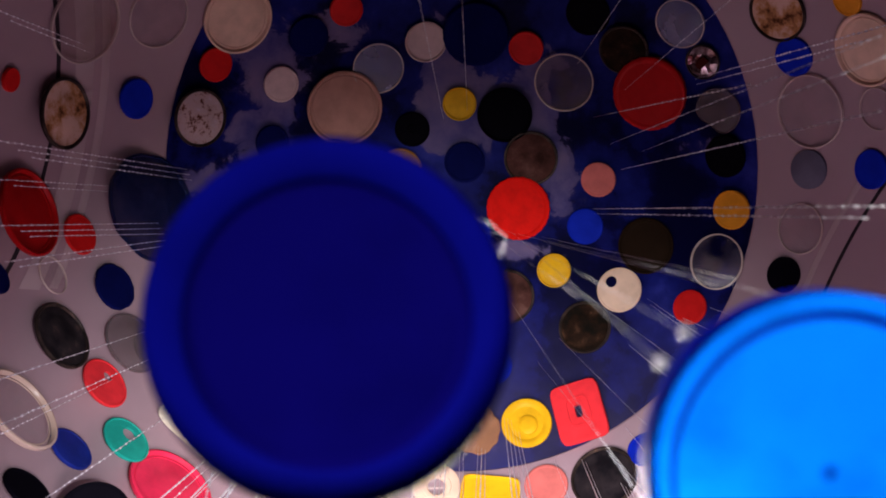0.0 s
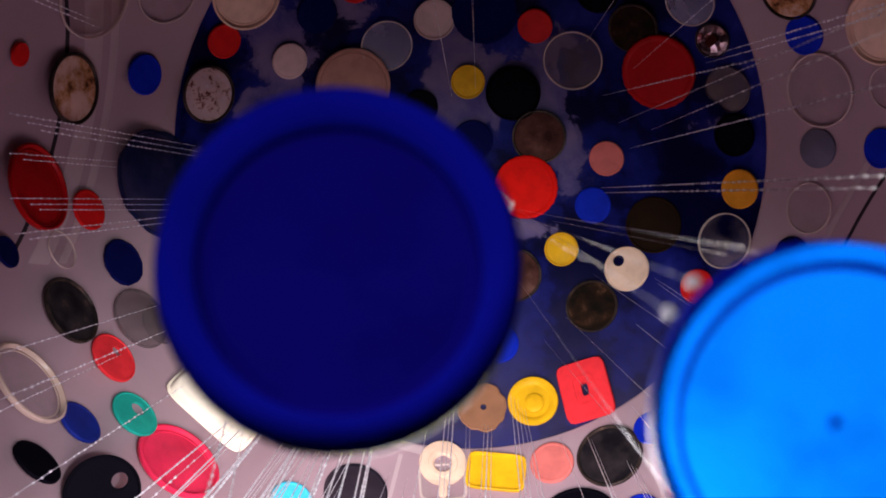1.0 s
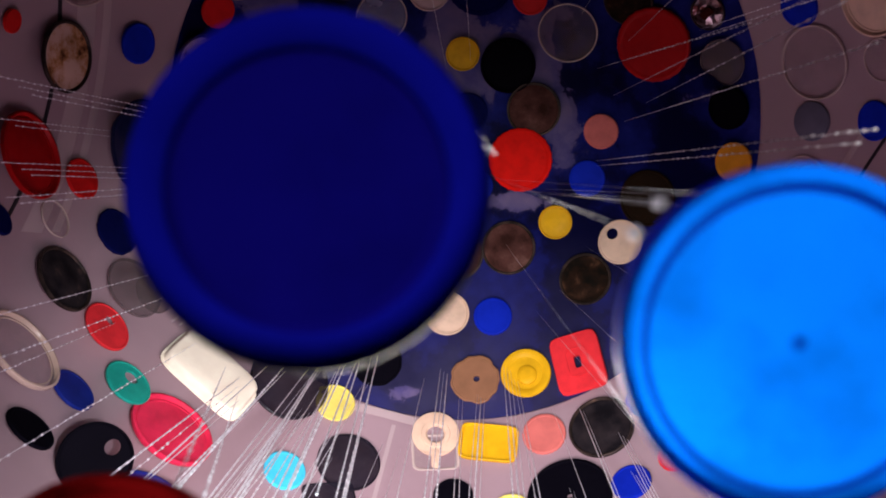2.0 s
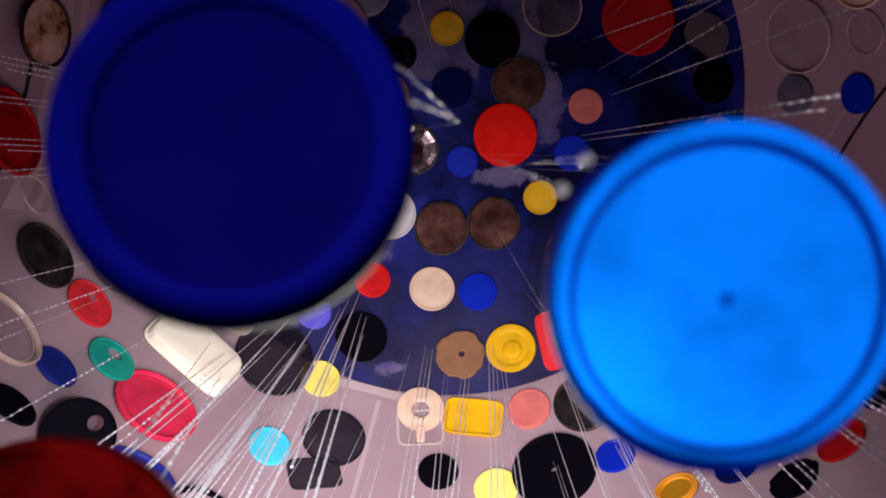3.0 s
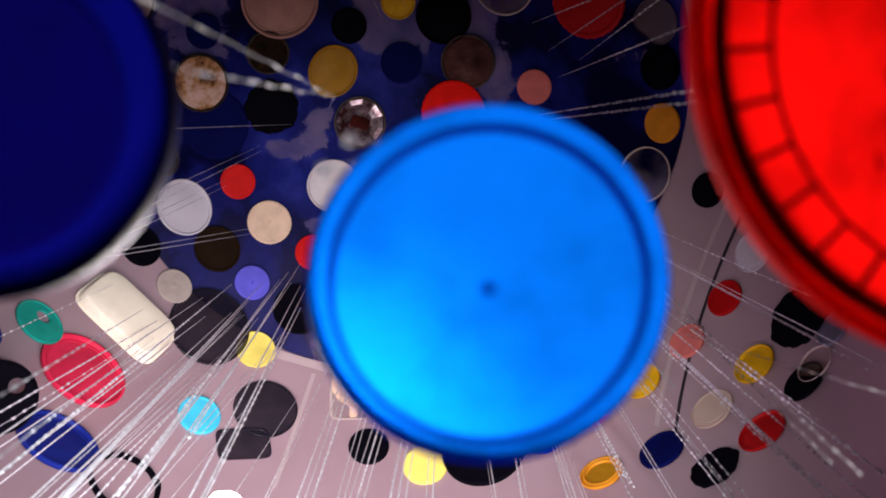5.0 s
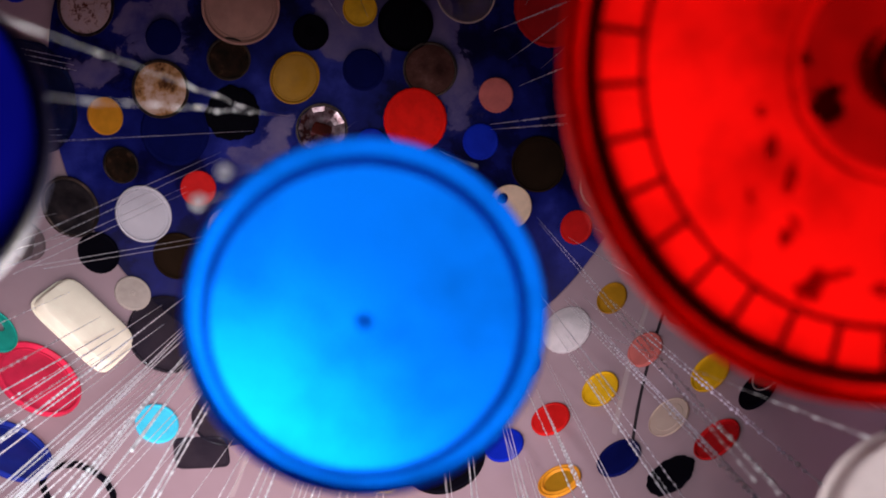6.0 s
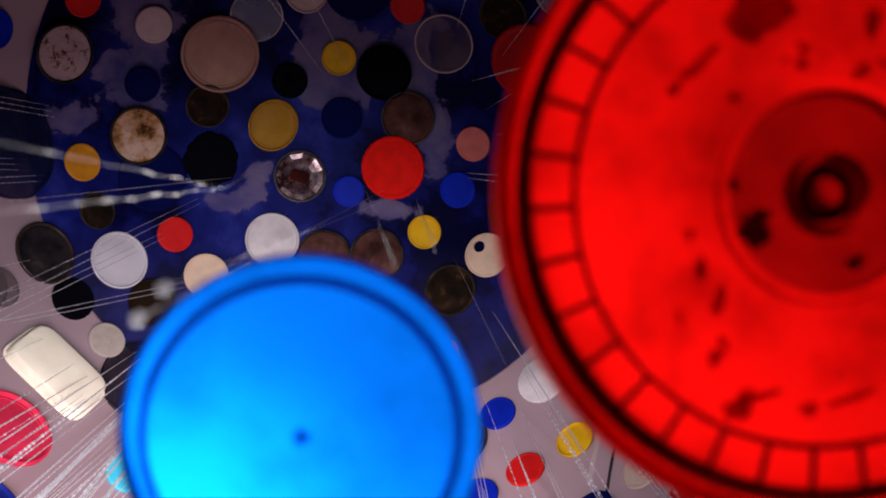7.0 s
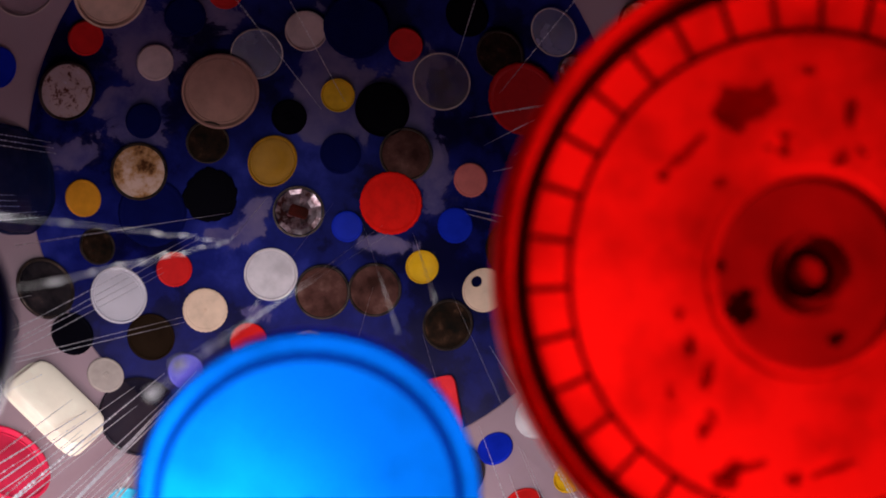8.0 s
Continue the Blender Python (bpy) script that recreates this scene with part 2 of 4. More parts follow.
# ---- mesh helpers ----
def loft(name, loops, mat, parent=None, label="", start=False, end=False, wrap=False, sharp=38):
    """One mesh through closed loops of points; start and end close the first and last loop."""
    count = len(loops[0])
    verts = [p for loop in loops for p in loop]
    faces = []
    rows = len(loops) if wrap else len(loops) - 1
    for i in range(rows):
        a, b = i * count, (i + 1) % len(loops) * count
        for j in range(count):
            k = (j + 1) % count
            faces.append((a + j, a + k, b + k, b + j))
    for flag, base in ((start, 0), (end, (len(loops) - 1) * count)):
        if flag:
            mid = [sum(v[i] for v in verts[base:base + count]) / count for i in range(3)]
            verts.append(mid)
            faces += [(base + j, base + (j + 1) % count, len(verts) - 1) for j in range(count)]
    me = bpy.data.meshes.new(name)
    me.from_pydata(verts, [], faces)
    bm = bmesh.new()
    bm.from_mesh(me)
    bmesh.ops.recalc_face_normals(bm, faces=bm.faces)
    bm.to_mesh(me)
    bm.free()
    me.shade_smooth()
    me.set_sharp_from_angle(angle=radians(sharp))
    me.materials.append(mat)
    ob = new(name, me)
    if parent:
        ob.parent = parent
    return tagged(ob, label) if label else ob


def circle(r, h, seg=40, shape=None, ox=0.0, oy=0.0):
    pts = []
    for j in range(seg):
        a = 2 * math.pi * j / seg
        s = shape(a) if shape else 1.0
        pts.append((ox + r * s * math.cos(a), oy + r * s * math.sin(a), h))
    return pts


def box_shape(half, turn, power=6):
    """Radius by angle of a rounded rectangle of half-length 1 and half-width half, turned by degrees."""
    def shape(a):
        a -= radians(turn)
        return (abs(math.cos(a)) ** power + abs(math.sin(a) / half) ** power) ** (-1 / power)
    return shape


def torn(amount, seed):
    """A ragged outline."""
    rng = random.Random(seed)
    waves = [(k, rng.uniform(0, 6.28), rng.uniform(0.3, 1)) for k in (2, 3, 5, 8, 13)]
    return lambda a: 1 + amount * sum(w * math.sin(k * a + p) for k, p, w in waves) / 2


# ---- the dome: the far half of a sphere about (CX, CY, CZ), then a round tube back past the camera ----
CX, CY, CZ, RS = 0.014, 0.688, 1.413, 0.389
OX, OZ, OR = 0.017, 1.460, 0.278


def wall_y(x, z):
    return CY + math.sqrt(max(0.0004, RS * RS - (x - CX) ** 2 - (z - CZ) ** 2))


def wall_pose(x, z, off=0.0, spin=0.0, lean=0.0, sway=0.0):
    away = math.hypot(x - CX, z - CZ)
    if away > RS - 0.008:
        x, z = CX + (x - CX) * (RS - 0.008) / away, CZ + (z - CZ) * (RS - 0.008) / away
    p = Vector((x, wall_y(x, z), z))
    n = (Vector((CX, CY, CZ)) - p).normalized()
    line = (p - Vector((0.03, 0.0, 1.39))).normalized()
    d = Vector((math.cos(radians(spin)), 0, math.sin(radians(spin))))
    u = (d - line * (d.dot(n) / line.dot(n))).normalized()
    v = n.cross(u)
    m = Matrix((u, v, n)).transposed().to_4x4()
    m.translation = p + n * off
    return m @ pose(0, 0, 0, lean, sway, 0)


def ring(r, back, f=0.0, seg=96):
    """A circle of radius r round the opening's middle, f of the way out to the dome's widest circle, laid on the dome."""
    out = []
    for j in range(seg):
        a = 2 * math.pi * j / seg
        x = (1 - f) * (OX + r * math.cos(a)) + f * (CX + RS * math.cos(a))
        z = (1 - f) * (OZ + r * math.sin(a)) + f * (CZ + RS * math.sin(a))
        out.append((x, wall_y(x, z) + back, z))
    return out


def tube(r, y, seg=96):
    return [(CX + r * math.cos(2 * math.pi * j / seg), y, CZ + r * math.sin(2 * math.pi * j / seg)) for j in range(seg)]


sky = loft("backdrop_sky", [ring(0.290 - 0.006 * i, 0.0025, 0.0, 192) for i in range(48)], M_SKY, end=True)
paint = sky.data.attributes.new("cloud", "FLOAT", "POINT")
for v, value in zip(sky.data.vertices, paint.data):
    value.value = sum(math.exp(-((v.co.x - x) / a) ** 2 - ((v.co.z - z) / b) ** 2) for x, z, a, b in CLOUDS)
tagged(sky, "dark blue painted sky with ragged lilac clouds on the dome", "painted backdrop", kind="structure")

paint = sky.data.attributes.new("horizon", "FLOAT", "POINT")
for v, value in zip(sky.data.vertices, paint.data):
    value.value = min(1.0, max(0.0, (1.37 - v.co.z) / 0.14))

funnel = [ring(OR, 0.0035), ring(OR, 0.0005), ring(OR + 0.001, 0.0)]
funnel += [ring(OR, 0.0, f) for f in (0.08, 0.18, 0.28, 0.38, 0.48, 0.58, 0.68, 0.77, 0.85, 0.92, 0.97)]
funnel += [tube(RS, y) for y in (CY, 0.60)]
wall = loft("wall_dome", funnel, M_SHEET)
tagged(wall, "mauve-grey sheet wall of a rounded dome with a round opening", "wall", kind="structure")
# added enclosure out of view, dark so it throws little bounce light
tunnel = loft("wall_tunnel", [tube(RS + 0.002, y) for y in (0.605, 0.4, 0.0, -0.35)], M_ROOM)
tagged(tunnel, "plain dark round wall, unseen, added to keep bounce low", "wall", kind="structure")
back = loft("wall_back", [tube(RS + 0.02, -0.35), tube(RS + 0.02, -0.37)], M_ROOM, start=True, end=True)
tagged(back, "plain dark unseen wall added to close the dome behind", "wall", kind="structure")


def strip(name, x0, z0, x1, z1, wide, high, mat, label):
    """A thin strip lying on the wall between two places."""
    loops = []
    d = Vector((x1 - x0, 0, z1 - z0)).normalized()
    side = Vector((d.z, 0, -d.x)) * wide / 2
    for i in range(22):
        f = i / 24
        x, z = x0 + f * (x1 - x0), z0 + f * (z1 - z0)
        row = []
        for s, h in ((-1, -0.001), (-1, high), (1, high), (1, -0.001)):
            px, pz = x + s * side.x, z + s * side.z
            row.append((px, wall_y(px, pz) - h, pz))
        loops.append(row)
    return tagged(loft(name, loops, mat, start=True, end=True), label, "seam", kind="structure")


strip("trim_seam", -0.305, 1.610, -0.3595, 1.330, 0.0016, 0.0016, M_SEAM, "dark seam between two mauve wall sheets")
strip("trim_batten", -0.292, 1.610, -0.347, 1.330, 0.009, 0.0016, M_BATTEN, "pale batten beside the dark wall seam")
strip("trim_batten", -0.281, 1.610, -0.336, 1.330, 0.004, 0.0014, M_BATTEN, "thin pale batten beside the wall seam")
strip("trim_seam", 0.374, 1.480, 0.262, 1.130, 0.0016, 0.0016, M_SEAM, "dark seam between two mauve wall sheets")
strip("trim_batten", 0.362, 1.480, 0.250, 1.130, 0.003, 0.0014, M_BATTEN, "pale batten beside the dark wall seam")
strip("trim_batten", -0.115, 1.203, 0.01, 1.172, 0.007, 0.0008, M_BATTEN, "pale batten along the lower edge of the opening")
strip("trim_batten", -0.045, 1.178, -0.070, 1.08, 0.004, 0.0008, M_BATTEN, "pale batten running down the mauve sheet")


# ---- lids ----
LIDS = []


def thing(name, x, z, label, category, r, spin=None):
    ob = new(name)
    rng = random.Random(f"{x} {z}")
    ob.matrix_world = wall_pose(x, z, 0.0005 + 0.53 * r * r / RS, rng.uniform(-180, 180) if spin is None else spin,
                                rng.uniform(-2.5, 2.5), rng.uniform(-2.5, 2.5))
    # the lids low on the flanks stand more steeply than the wall behind them
    steep = 0.30 * min(1, max(0, (CX - x - 0.15) / 0.12)) * min(1, max(0, (1.60 - z) / 0.12))
    high = 0.2
    if x > CX:
        steep, high = 0.17 * min(1, max(0, (x - CX - 0.11) / 0.08)) * min(1, max(0, (1.36 - z) / 0.10)), 0.3
    if steep:
        n = ob.matrix_world.to_3x3().col[2]
        turn = Matrix.Rotation(steep, 4, n.cross(Vector((CX - x, 0, CZ + high - z))).normalized())
        line = (Vector((0.02, 0.0, 1.39)) - ob.matrix_world.translation).normalized()
        p = ob.matrix_world.translation + line * (0.9 * r * math.sin(steep) / line.dot(n))
        ob.matrix_world = Matrix.Translation(p) @ turn @ ob.matrix_world.to_3x3().to_4x4()
    ob.empty_display_size = r
    LIDS.append(ob)
    return tagged(ob, label, category, "lids on the dome")


def sort(r):
    return ("bottle_cap", "bottle cap") if r < 0.0225 else ("tub_cap", "lid")


def height(r):
    return min(0.0055, max(0.003, 0.14 * r))


def cap(c, x, z, r, nub=0.0, rings=0, dome=0.0, jag=0.0):
    """Seen from its outer face: ribbed skirt and a plate with a rounded edge."""
    word, mat = c
    name, cat = sort(r)
    state = "torn and ragged " if jag else "domed " if dome else ""
    ob = thing(name, x, z, f"{state}{word} plastic {cat} on the dome wall", cat, r)
    h = height(r)
    edge = torn(jag, x * 77 + z) if jag else None
    rib = lambda a: (edge(a) if edge else 1) * (1 + 0.010 * math.cos(26 * a))
    loft("skirt", [circle(r, 0, 52, rib), circle(r, h * 0.8, 52, rib), circle(r * 0.99, h * 0.9, 52, edge)], mat, ob)
    up = lambda f: h + dome * r * 0.35 * (1 - f * f)
    prof = [(0.99, h * 0.9), (0.975, h * 0.97), (0.93, up(0.95) if not dome else h)]
    if not dome:
        prof += [(0.87, h), (0.85, h - 0.0005), (0.83, h - 0.0005)]
    if rings:
        prof += [(0.70, h - 0.0005), (0.68, h + 0.0004), (0.62, h + 0.0004), (0.60, h - 0.0005)]
    prof += [(f, up(f) - (0 if dome else 0.0005)) for f in (0.55, 0.35, 0.18)]
    plate = loft("plate", [circle(r * f, y, 52, edge) for f, y in prof], mat, ob, end=True)
    if nub:
        y = h - 0.0006
        loft("nub", [circle(r * nub, y, 20), circle(r * nub * 0.95, y + 0.0012, 20), circle(r * nub * 0.6, y + 0.0014, 20),
                     circle(r * nub * 0.5, y + 0.0006, 20)], mat, plate, end=True)
    return ob


def inside(c, x, z, r, squash=1.0, pane=None):
    """Seen from its hollow side: a raised rim, a seal ring and a sunken floor."""
    word, mat = c
    name, cat = sort(r)
    oval = (lambda a: 1.0) if squash == 1 else (lambda a: 1 / math.sqrt(math.cos(a) ** 2 + (math.sin(a) / squash) ** 2))
    ob = thing(name, x, z, f"upturned {word} plastic {cat} with a raised rim", cat, r, None if squash == 1 else 62)
    h = height(r)
    c_ = lambda f, y: circle(r * f, y, 48, oval)
    loft("rim", [c_(0.97, 0), c_(1, h * 0.3), c_(1, h * 0.9), c_(0.98, h), c_(0.945, h), c_(0.93, h * 0.9), c_(0.90, h * 0.3)], mat, ob)
    floor = loft("floor", [c_(0.91, h * 0.32), c_(0.80, h * 0.28), c_(0.45, h * 0.30), c_(0.40, h * 0.36), c_(0.2, h * 0.36)], pane or mat, ob, "see-through floor" if pane else "", end=True)
    loft("seal_ring", [c_(0.865, h * 0.26), c_(0.86, h * 0.42), c_(0.845, h * 0.45), c_(0.83, h * 0.42), c_(0.825, h * 0.26)], mat, floor)
    return ob


def clear(c, x, z, r, notch=0.0, jag=0.0):
    """A thin see-through lid: cloudy plate and a bright bead round the edge."""
    word, mat = c
    name, cat = sort(r)
    state = "broken " if notch else "torn " if jag else ""
    ob = thing(name, x, z, f"{state}{word} thin plastic {cat} on the dome", cat, r)
    h = height(r) * 0.7
    shape = torn(jag, x) if jag else None
    if notch:
        shape = lambda a: 1 - notch * max(0.0, math.cos(a - 0.8)) ** 6
    q = lambda f, y: circle(r * f, y, 48, shape)
    loft("plate", [q(0.95, h * 0.5), q(0.72, h * 0.45), q(0.70, h * 0.6), q(0.3, h * 0.6)], mat, ob, end=True)
    loft("rim", [q(0.955, 0), q(1.0, h * 0.2), q(1.0, h * 0.9), q(0.98, h), q(0.955, h * 0.9)], M_EDGE if c in (CLEAR, CLEAR_BLUE, CLEAR_STAINED) else mat, ob, wrap=True)
    return ob


def metal(c, x, z, r):
    """A metal jar lid: dark rolled rim round a worn, lacquered disc."""
    word, mat = c
    ob = thing("jar_cap", x, z, f"{word} metal jar lid with a dark rolled rim", "jar lid", r)
    h = height(r)
    rim = [circle(r * f, y, 48) for f, y in ((0.97, 0), (1, h * 0.25), (1, h * 0.85), (0.975, h), (0.94, h), (0.915, h * 0.8), (0.90, h * 0.5))]
    loft("rim", rim, M_RIM_DARK, ob)
    loft("liner", [circle(r * f, y, 48) for f, y in ((0.905, h * 0.52), (0.84, h * 0.58), (0.80, h * 0.50), (0.5, h * 0.52), (0.48, h * 0.58), (0.2, h * 0.58))],
         mat, ob, f"{word} disc", end=True)
    return ob


def crumpled(c, x, z, r):
    """A dark-rimmed lid with creased shiny foil inside."""
    word, mat = c
    ob = thing("foil_cap", x, z, "dark-rimmed lid filled with shiny creased foil", "lid", r)
    h = height(r)
    loft("rim", [circle(r * f, y, 40) for f, y in ((0.97, 0), (1, h * 0.3), (0.99, h), (0.93, h), (0.90, h * 0.4))], M_RIM_DARK, ob)
    rng = random.Random(5 + int(x * 1000))
    loops = []
    for f in (0.91, 0.72, 0.5, 0.28, 0.1):
        loops.append([(px, py, h * 0.5 + rng.uniform(-1.0, 1.1) * h * (0 if f > 0.9 else 1)) for px, py, _ in circle(r * f, 0, 11)])
    loft("foil", loops, mat, ob, "crumpled silver foil", end=True, sharp=1)
    loft("hub", [circle(r * f, y, 16, box_shape(0.6, 80, 8)) for f, y in ((0.36, h * 0.4), (0.38, h * 1.5), (0.33, h * 1.6))], M_RED_BROWN, ob, "dark red-brown middle", end=True)
    return ob


def holed(c, x, z, r, ox=0.0, oy=0.0, hole=0.2, jag=0.0):
    """A lid with a hole through its plate."""
    word, mat = c
    name, cat = sort(r)
    ob = thing(name, x, z, f"{word} plastic {cat} with a hole through it", cat, r, 0)
    h = height(r)
    edge = torn(jag, x) if jag else None
    loft("rim", [circle(r * f, y, 44, edge) for f, y in ((0.97, 0), (1, h * 0.3), (1, h * 0.85), (0.97, h), (0.93, h), (0.91, h * 0.7))], mat, ob)
    loops = []
    for k in range(6):
        f = k / 5
        loops.append(circle(r * (0.92 + f * (hole - 0.92)), h * 0.72, 44, edge if k < 3 else None, f * ox * r * (0.9 - hole) / 0.7, f * oy * r * (0.9 - hole) / 0.7))
    loops.append([(a, b, 0.0) for a, b, _ in loops[-1]])
    loft("plate", loops, mat, ob)
    return ob


def boss(c, x, z, r):
    """A dished stopper with a round knob set off its middle."""
    word, mat = c
    ob = thing("stopper", x, z, f"{word} plastic stopper with a round knob", "stopper", r, 0)
    h = height(r)
    loft("rim", [circle(r * f, y, 44) for f, y in ((0.97, 0), (1, h * 0.4), (0.97, h), (0.86, h * 1.1), (0.74, h * 0.8), (0.66, h * 0.45))], mat, ob)
    loft("dish", [circle(r * f, y, 44) for f, y in ((0.67, h * 0.46), (0.5, h * 0.35), (0.2, h * 0.35))], mat, ob, end=True)
    k = lambda f, y: circle(r * f, y, 28, None, r * 0.06, -r * 0.10)
    loft("knob", [k(0.38, h * 0.3), k(0.38, h * 1.1), k(0.33, h * 1.35), k(0.15, h * 1.4)], mat, ob, end=True)
    return ob


def slotted(c, x, z, r, turn=0.0):
    """A rounded square hatch with a slot and a raised frame."""
    word, mat = c
    ob = thing("square_cap", x, z, f"{word} rounded square plastic cap with a slot", "cap", r, turn)
    h = height(r)
    sq, slot = box_shape(0.80, 90, 8), box_shape(0.5, 90, 4)
    loft("skirt", [circle(r * f, y, 48, sq) for f, y in ((1, 0), (1, h * 0.7), (0.97, h), (0.93, h))], mat, ob)
    loops = [circle(r * f, h * 0.95, 48, sq) for f in (0.94, 0.7, 0.5)] + [circle(r * f, y, 48, slot) for f, y in ((0.3, h * 0.95), (0.22, h * 0.95), (0.22, 0.0))]
    loft("plate", loops, mat, ob)
    loft("raised_frame", [circle(r * f, y, 48, box_shape(0.75, 90, 5)) for f, y in ((0.50, h * 0.9), (0.50, h * 1.2), (0.44, h * 1.2), (0.44, h * 0.9))], mat, ob)
    return ob


def ringed(c, x, z, r):
    """A flip spout: a collar round a hole with a short tongue below."""
    word, mat = c
    ob = thing("spout_collar", x, z, f"{word} plastic spout collar with a short tongue", "spout", r, 0)
    h = height(r)
    loft("collar", [circle(r * f, y, 44) for f, y in ((1, 0), (1, h * 0.6), (0.95, h * 0.7), (0.62, h * 0.7), (0.60, h), (0.50, h), (0.42, h * 0.9), (0.36, h * 0.4), (0.36, 0))], mat, ob)
    t = lambda f, y: circle(r * 0.42 * f, y, 28, box_shape(0.42, 90, 5), 0, -r * 1.12)
    loft("tongue", [t(1, 0), t(1, h * 0.7), t(0.9, h * 0.85)], mat, ob, end=True)
    return ob


def tray(c, x, z, r, half=0.5, turn=0.0, thin=0, full=0):
    """A shallow rounded tray lying with its hollow side out."""
    word, mat = c
    ob = thing("plastic_tray", x, z, f"small {word} rounded rectangular plastic tray", "tray", r, turn)
    if full:
        h = height(r) * 2.2
        s = lambda f, y: circle(r * f, y, 56, box_shape(half, 0, 6))
        loft("rim", [s(1.0, 0), s(1.0, 0.001), s(0.95, 0.0014)], mat, ob)
        loft("body", [s(0.95, 0.001), s(0.92, h * 0.8), s(0.89, h * 0.95), s(0.84, h), s(0.4, h)], mat, ob, end=True)
        return ob
    h = height(r) * (0.6 if thin else 1.2)
    b = box_shape(half, 0, 7)
    s = lambda f, y: circle(r * f, y, 56, b)
    loft("rim", [s(0.97, 0), s(1, h * 0.3), s(1, h), s(0.97, h * 1.06), s(0.93, h), s(0.89, h * (0.69 if thin else 0.33))], M_EDGE if c is GLASSY else mat, ob)
    k = 0.7 if thin else 0.33
    loft("floor", [s(0.90, h * k), s(0.8, h * k * 0.95), s(0.4, h * k * 0.95)], mat, ob, end=True)
    return ob


def behind(ob):
    """Sets a lid back a little, so that its neighbours overlap it."""
    ob.matrix_world = Matrix.Translation(ob.matrix_world.to_3x3().col[2] * -0.0045) @ ob.matrix_world
    return ob


def facing(ob, out):
    """Turns a lid to face out of the dome, away from the slope of the wall, and sets it forward by out."""
    line = (Vector((0.03, 0.0, 1.39)) - ob.matrix_world.translation).normalized()
    turn = line.to_track_quat("Z", "Y").to_matrix().to_4x4()
    ob.matrix_world = Matrix.Translation(ob.matrix_world.translation + line * out) @ turn @ pose(0, 0, 0, 12, 8, 0)
    return ob


def hoop(c, x, z, r):
    """A thin open ring, lying askew."""
    word, mat = c
    ob = thing("plastic_ring", x, z, f"thin {word} plastic ring stuck on the dome", "ring", r)
    h = height(r) * 0.8
    loft("band", [circle(r * f, y, 48, torn(0.03, x)) for f, y in ((0.86, 0), (0.87, h), (0.92, h * 1.2), (0.98, h), (1, h * 0.4), (0.99, 0))], mat, ob)
    loft("lug", [circle(r * 0.08, y, 16, ox=r * 0.66, oy=r * 0.66) for y in (0, h * 1.3, h * 1.5)], mat, ob, end=True)
    return ob


def annulus(c, x, z, r):
    """A thick ring round a darker sunken disc."""
    word, mat = c
    ob = thing("ring_cap", x, z, f"{word} plastic ring lid with a dark amber middle", "lid", r)
    h = height(r)
    loft("rim", [circle(r * f, y, 44) for f, y in ((0.97, 0), (1, h * 0.4), (0.98, h), (0.90, h), (0.86, h * 0.7), (0.80, h), (0.74, h), (0.68, h * 0.3))], mat, ob)
    loft("floor", [circle(r * f, h * 0.3, 44) for f in (0.69, 0.4, 0.2)], MUSTARD[1], ob, "dark amber disc", end=True)
    return ob


clear(CLEAR_STAINED, -0.298, 1.586, 0.0345)
clear(CLEAR, -0.252, 1.605, 0.0295)
inside(CREAM, -0.193, 1.615, 0.0334)
cap(RED, -0.215, 1.573, 0.0164)
metal(RUST, -0.321, 1.513, 0.0301)
cap(BLUE, -0.277, 1.534, 0.0181)
metal(SPECKLED, -0.232, 1.524, 0.0277)
cap(PALE_PINK, -0.160, 1.562, 0.0177)
inside(TAN, -0.101, 1.544, 0.0383)
clear(CLEAR_BLUE, -0.066, 1.583, 0.0261)
cap(NAVY, -0.171, 1.506, 0.0174)
cap(NAVY, -0.132, 1.607, 0.0197)
cap(RED, -0.095, 1.633, 0.0164)
inside(PALE_PINK, -0.018, 1.609, 0.0209)
cap(NAVY, 0.032, 1.617, 0.0326)
cap(RED, 0.083, 1.603, 0.0174)
inside(YELLOW, 0.017, 1.551, 0.0174)
inside(BLACK, 0.064, 1.540, 0.0284)
metal(BROWN_METAL, 0.092, 1.496, 0.0281)
clear(CLEAR_STAINED, 0.122, 1.570, 0.0300)
metal(DARK_RUST, 0.176, 1.596, 0.0246)
cap(RED_DARK, 0.203, 1.555, 0.0363)
crumpled(FOIL, 0.244, 1.578, 0.0168)
clear(SMOKY, 0.261, 1.533, 0.0223, notch=.3)
clear(CLEAR_BLUE, 0.221, 1.613, 0.0240)
cap(BLACK, 0.140, 1.630, 0.0217)
cap(BLACK, 0.270, 1.491, 0.0203)
cap(BLACK, -0.032, 1.525, 0.0181, nub=.3)
cap(NAVY, 0.023, 1.492, 0.0212)
inside(MUSTARD, -0.047, 1.479, 0.0274, squash=.9)
cap(RED_BRIGHT, 0.080, 1.444, 0.0331)
cap(SALMON, 0.160, 1.473, 0.0178)
cap(BLUE, 0.148, 1.425, 0.0186)
inside(DARK_BROWN, 0.206, 1.405, 0.0283)
inside(YELLOW, 0.117, 1.379, 0.0176)
holed(CREAM, 0.181, 1.360, 0.0228, ox=-.42, oy=.4, hole=.26)
metal(DARK_RUST, 0.147, 1.321, 0.0270)
clear(CLEAR, 0.266, 1.390, 0.0271)
cap(RED, 0.243, 1.345, 0.0170)
cap(ORANGE, 0.277, 1.440, 0.0188)
metal(RUST, 0.290, 1.608, 0.0266)
cap(BLUE, 0.307, 1.571, 0.0175)
clear(CLEAR, 0.324, 1.524, 0.0329)
inside(CREAM, 0.345, 1.565, 0.0305)
cap(ORANGE, 0.326, 1.604, 0.0134)
